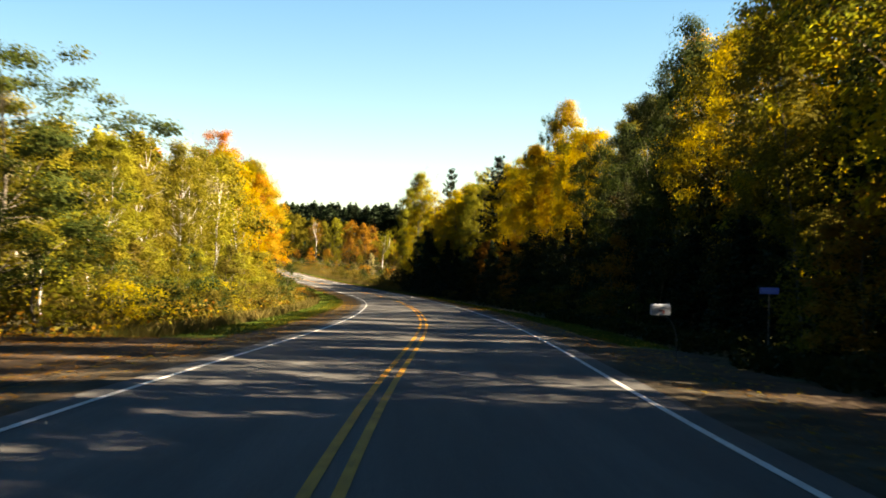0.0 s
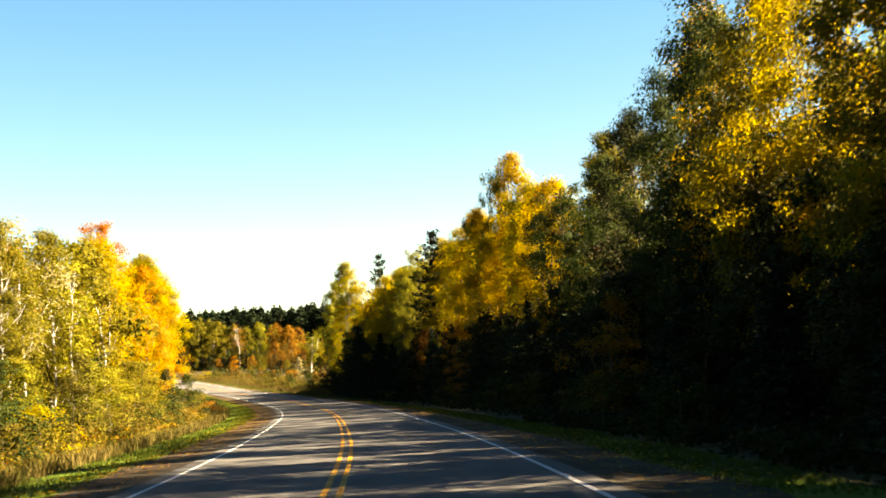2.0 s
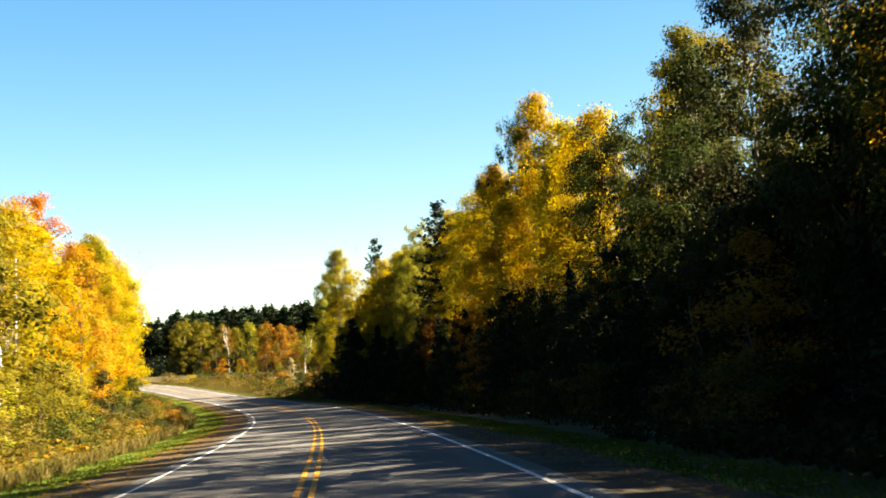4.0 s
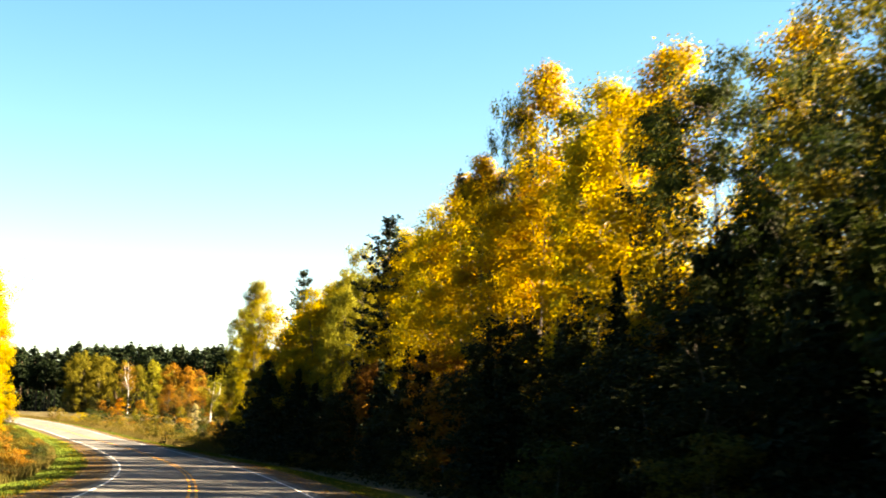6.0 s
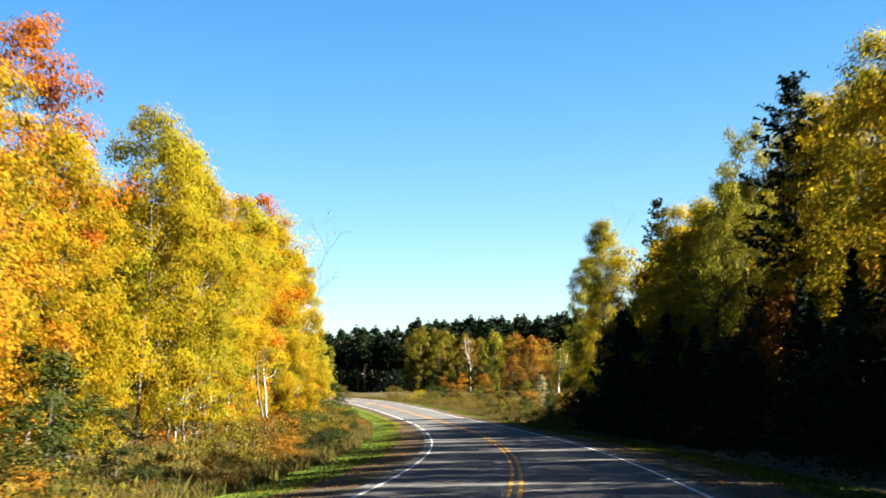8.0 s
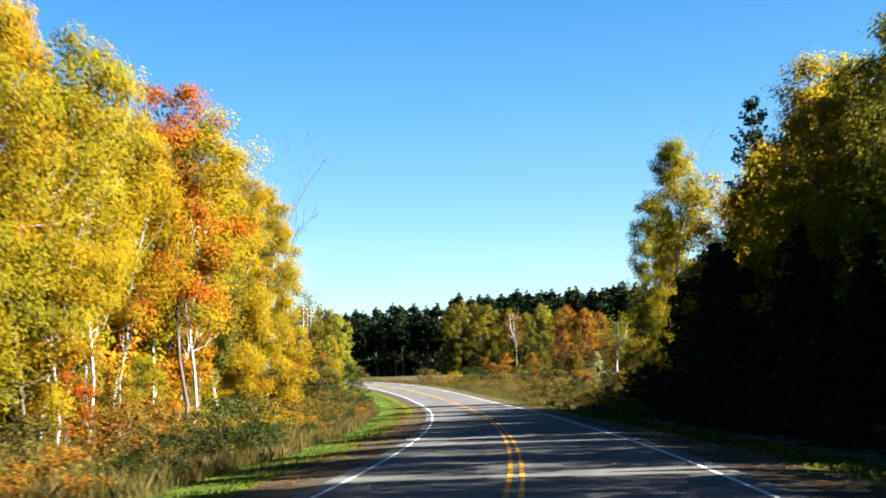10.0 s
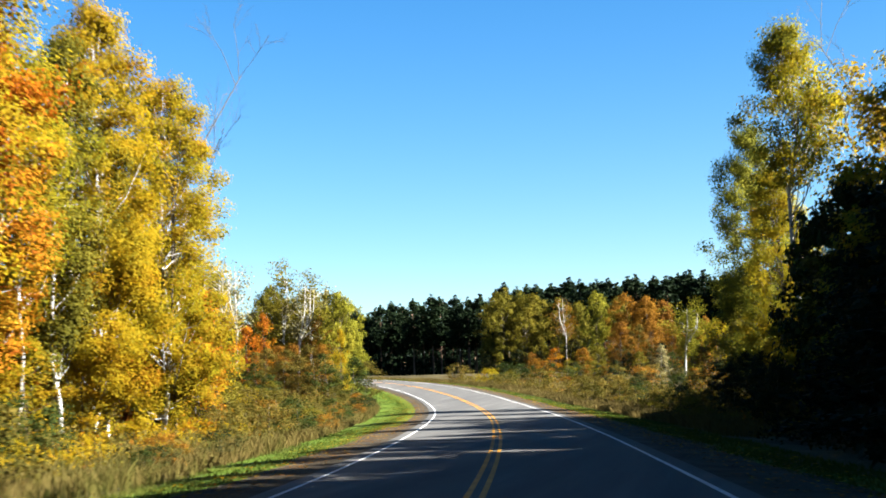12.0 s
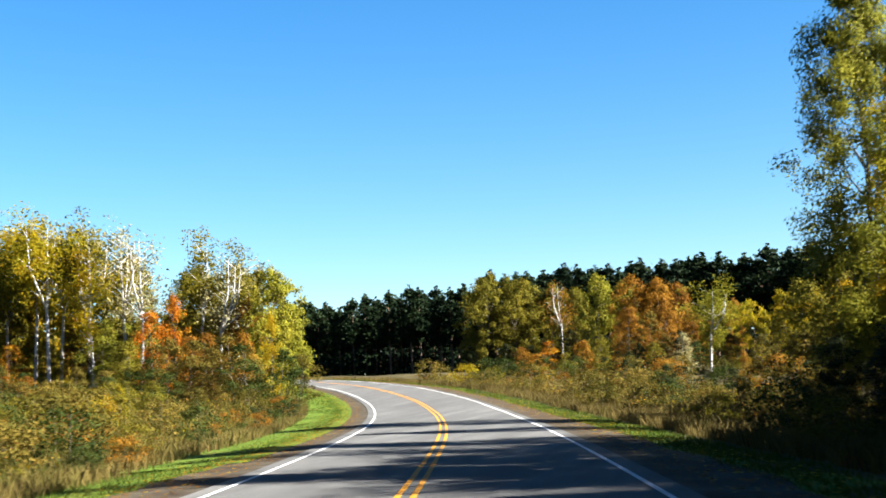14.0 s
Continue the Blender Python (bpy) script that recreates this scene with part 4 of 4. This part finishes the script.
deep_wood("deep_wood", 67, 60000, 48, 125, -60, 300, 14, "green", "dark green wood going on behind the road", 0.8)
deep_wood("deep_wood", 68, 60000, -140, -60, -60, 232, 13, "olive", "olive and gold wood going on behind the road", 0.8)
deep_wood("far_wood", 63, 60000, -230, 60, 470, 490, 15, "pine", "dark far wood on the rise past the pines", 0.7)
deep_wood("far_wood", 64, 30000, -150, -85, 290, 330, 13, "olive", "olive far wood on the rise", 0.6)
# dark leaves added in place of the dim inside of the pine plantation
deep_wood("far_wood", 66, 40000, -140, 25, 420, 446, 7, "pine", "dark leaf mass standing in for shade behind the pine trunks", 0.5)
deep_wood("far_wood", 65, 30000, 14, 60, 240, 360, 12, "olive", "olive and dark far wood beyond the brush", 0.6)


# ---- grass ----
def grass(name, seed, n, y0, y1, lat0, lat1, tall, mat, label, width=0.035):
    rng = np.random.default_rng(seed)
    s = along(rng.uniform(y0, y1, n))
    p = on_road(s, lat0 + (lat1 - lat0) * rng.uniform(0, 1, n))
    z = ground_z(p[:, 0], p[:, 1])
    h = tall * rng.uniform(0.5, 1.2, n)
    a = rng.uniform(0, 6.28, n)
    tilt = rng.normal(0, 0.3, (n, 2)) * h[:, None]
    w = np.stack([np.cos(a), np.sin(a), 0 * a], 1) * width * rng.uniform(0.6, 1.5, n)[:, None]
    base = np.stack([p[:, 0], p[:, 1], z - 0.03], 1)
    top = base + np.concatenate([tilt, h[:, None]], 1)
    mid = base + np.concatenate([tilt * 0.35, h[:, None] * 0.55], 1)
    v = np.stack([base - w, base + w, mid + w * 0.7, top, mid - w * 0.7], 1).reshape(-1, 3)
    me = bpy.data.meshes.new(name)
    me.from_pydata([tuple(q) for q in v], [], [tuple(range(5 * i, 5 * i + 5)) for i in range(n)])
    me.materials.append(mat)
    return tagged(new(name, me), label, "grass", kind="stuff")


for side in (-1, 1):
    grass("tall_grass", 31 + side, 40000, 28 if side < 0 else 190, 330, side * 7.4, side * 10.0, 0.5, LEAF["dry"], "tall dry tan grass beside the mown verge", 0.014)
    grass("tall_grass", 35 + side, 60000 if side < 0 else 26000, 108 if side < 0 else 200, 290, side * 9.0, side * (16.5 if side < 0 else 14), 0.66, LEAF["dry"], "tan and olive meadow grass along the brush", 0.012)
    if side < 0:
        grass("mown_grass", 47, 36000, 208, 325, -4.75, -8.3, 0.12, LEAF["mown"], "short green mown grass round the inside of the bend", 0.013)
    grass("mown_grass", 41 + side, 60000, 30, 320, side * 5.2, side * (7.8 if side < 0 else 7.2), 0.14, LEAF["mown"], "short green mown grass along the shoulder", 0.013)


def litter(name, seed, n, y0, y1, lat0, lat1, hue, label):
    """Fallen leaves lying on the shoulders."""
    rng = np.random.default_rng(seed)
    s = along(rng.uniform(y0, y1, n))
    lat = lat0 + (lat1 - lat0) * rng.uniform(0, 1, n) ** 0.8
    c = on_road(s, lat, -0.015 - 0.03 * np.clip(np.abs(lat) - 3.7, 0, 3))
    a, size = rng.uniform(0, 6.28, n), rng.uniform(0.03, 0.07, n)
    v = np.stack([c + np.stack([np.cos(a + k) * size, np.sin(a + k) * size, rng.uniform(0.004, 0.03, n)], 1) for k in (0, 2.1, 4.2)], 1).reshape(-1, 3)
    return tagged(new(name, leaf_mesh(name, v, LEAF[hue])), label, "leaf litter", kind="stuff")


for side in (-1, 1):
    litter("fallen_leaves", 71 + side, 9000, -10, 300, side * 4.0, side * 5.6, "rust", "fallen brown leaves on the gravel shoulder")
    litter("fallen_leaves", 81 + side, 4000, -10, 300, side * 4.2, side * 6.4, "gold", "fallen golden leaves on the gravel shoulder")
litter("fallen_leaves", 95, 7000, 4, 28, -5.2, -12.5, "rust", "fallen brown leaves on the gravel drive")


# ---- mailbox and marker at the drive ----
def part(name, bm, mat, parent, label=""):
    me = bpy.data.meshes.new(name)
    bm.to_mesh(me)
    bm.free()
    me.materials.append(mat)
    ob = new(name, me)
    ob.parent = parent
    return tagged(ob, label) if label else ob


def box(bm, x, y, z, sx, sy, sz):
    bmesh.ops.create_cube(bm, size=1.0, matrix=pose(x, y, z) @ Matrix.Diagonal((sx, sy, sz, 1)))
    return bm


tin = surface("pale_painted_metal", [(0.3, (0.085, 0.095, 0.115)), (0.7, (0.12, 0.13, 0.15))], 6, 60, 0.5, 0.1, 0.3)
red_tin = surface("red_painted_metal", [(0.3, (0.060, 0.009, 0.007)), (0.7, (0.096, 0.012, 0.009))], 6, 60, 0.45, 0.1, 0.5)
blue_tin = surface("blue_painted_metal", [(0.3, (0.002, 0.035, 0.20)), (0.7, (0.003, 0.045, 0.25))], 6, 60, 0.4, 0.1, 0.3)
blue_pale = surface("pale_blue_paint", [(0.3, (0.005, 0.05, 0.22)), (0.7, (0.01, 0.065, 0.26))], 6, 60, 0.4, 0.1, 0.3)
dark_iron = surface("dark_iron", [(0.3, (0.012, 0.011, 0.010)), (0.7, (0.03, 0.026, 0.022))], 8, 60, 0.6, 0.2, 0.3)

mailbox = new("mailbox")
mailbox.matrix_world = pose(5.65, 22.6, float(ground_z(5.65, 22.6)[0]) + 0.1, 0, 0, 4) @ Matrix.Diagonal((0.82, 0.82, 1, 1))
tagged(mailbox, "pale grey metal mailbox on a curved iron post", "mailbox")
bm = bmesh.new()
ring = [(0.1 * math.cos(a), 0.1 + 0.1 * math.sin(a)) for a in [math.pi * i / 8 for i in range(9)]] + [(-0.1, -0.06), (0.1, -0.06)]
ends = []
for x in (-0.26, 0.26):
    ends.append([bm.verts.new((x, u, 0.98 + w)) for u, w in ring])
for i in range(len(ring)):
    j = (i + 1) % len(ring)
    bm.faces.new((ends[0][i], ends[0][j], ends[1][j], ends[1][i]))
for e in ends:
    bm.faces.new(e)
bmesh.ops.recalc_face_normals(bm, faces=bm.faces)
shell = part("shell", bm, tin, mailbox)
bm = bmesh.new()
box(bm, -0.265, 0, 1.04, 0.012, 0.19, 0.2)
part("door", bm, tin, shell)
bm = bmesh.new()
box(bm, 0.0, -0.108, 1.03, 0.16, 0.01, 0.025)
box(bm, 0.07, -0.108, 0.99, 0.05, 0.01, 0.07)
part("flag", bm, red_tin, shell, "small dark red flag folded down")
for name, pts, rad in (("post", [(0.46, 0, -0.25), (0.48, 0, 0.1), (0.48, 0, 0.36), (0.44, 0, 0.56), (0.35, 0, 0.74), (0.2, 0, 0.87), (0.0, 0, 0.9), (-0.15, 0, 0.9)], 0.019),):
    v, f = tube(pts, [rad] * len(pts), 8)
    ob = new(name, mesh_from(name, v, f, dark_iron, True))
    ob.parent = mailbox

marker = new("marker_sign")
marker.matrix_world = pose(9.33, 27.0, float(ground_z(9.33, 27.0)[0]), 0, 0, -12)
tagged(marker, "small blue metal marker plate on a thin dark post", "sign")
bm = bmesh.new()
box(bm, 0, 0, 0.9, 0.045, 0.03, 2.2)
part("post", bm, dark_iron, marker)
bm = bmesh.new()
box(bm, 0, -0.025, 1.9, 0.5, 0.012, 0.17)
bmesh.ops.bevel(bm, geom=bm.edges[:], offset=0.004, segments=1, affect="EDGES")
plate = part("plate", bm, blue_tin, marker)
bm = bmesh.new()
box(bm, 0, -0.034, 1.9, 0.36, 0.004, 0.07)
part("lettering", bm, blue_pale, plate, "plain pale bar on the plate")
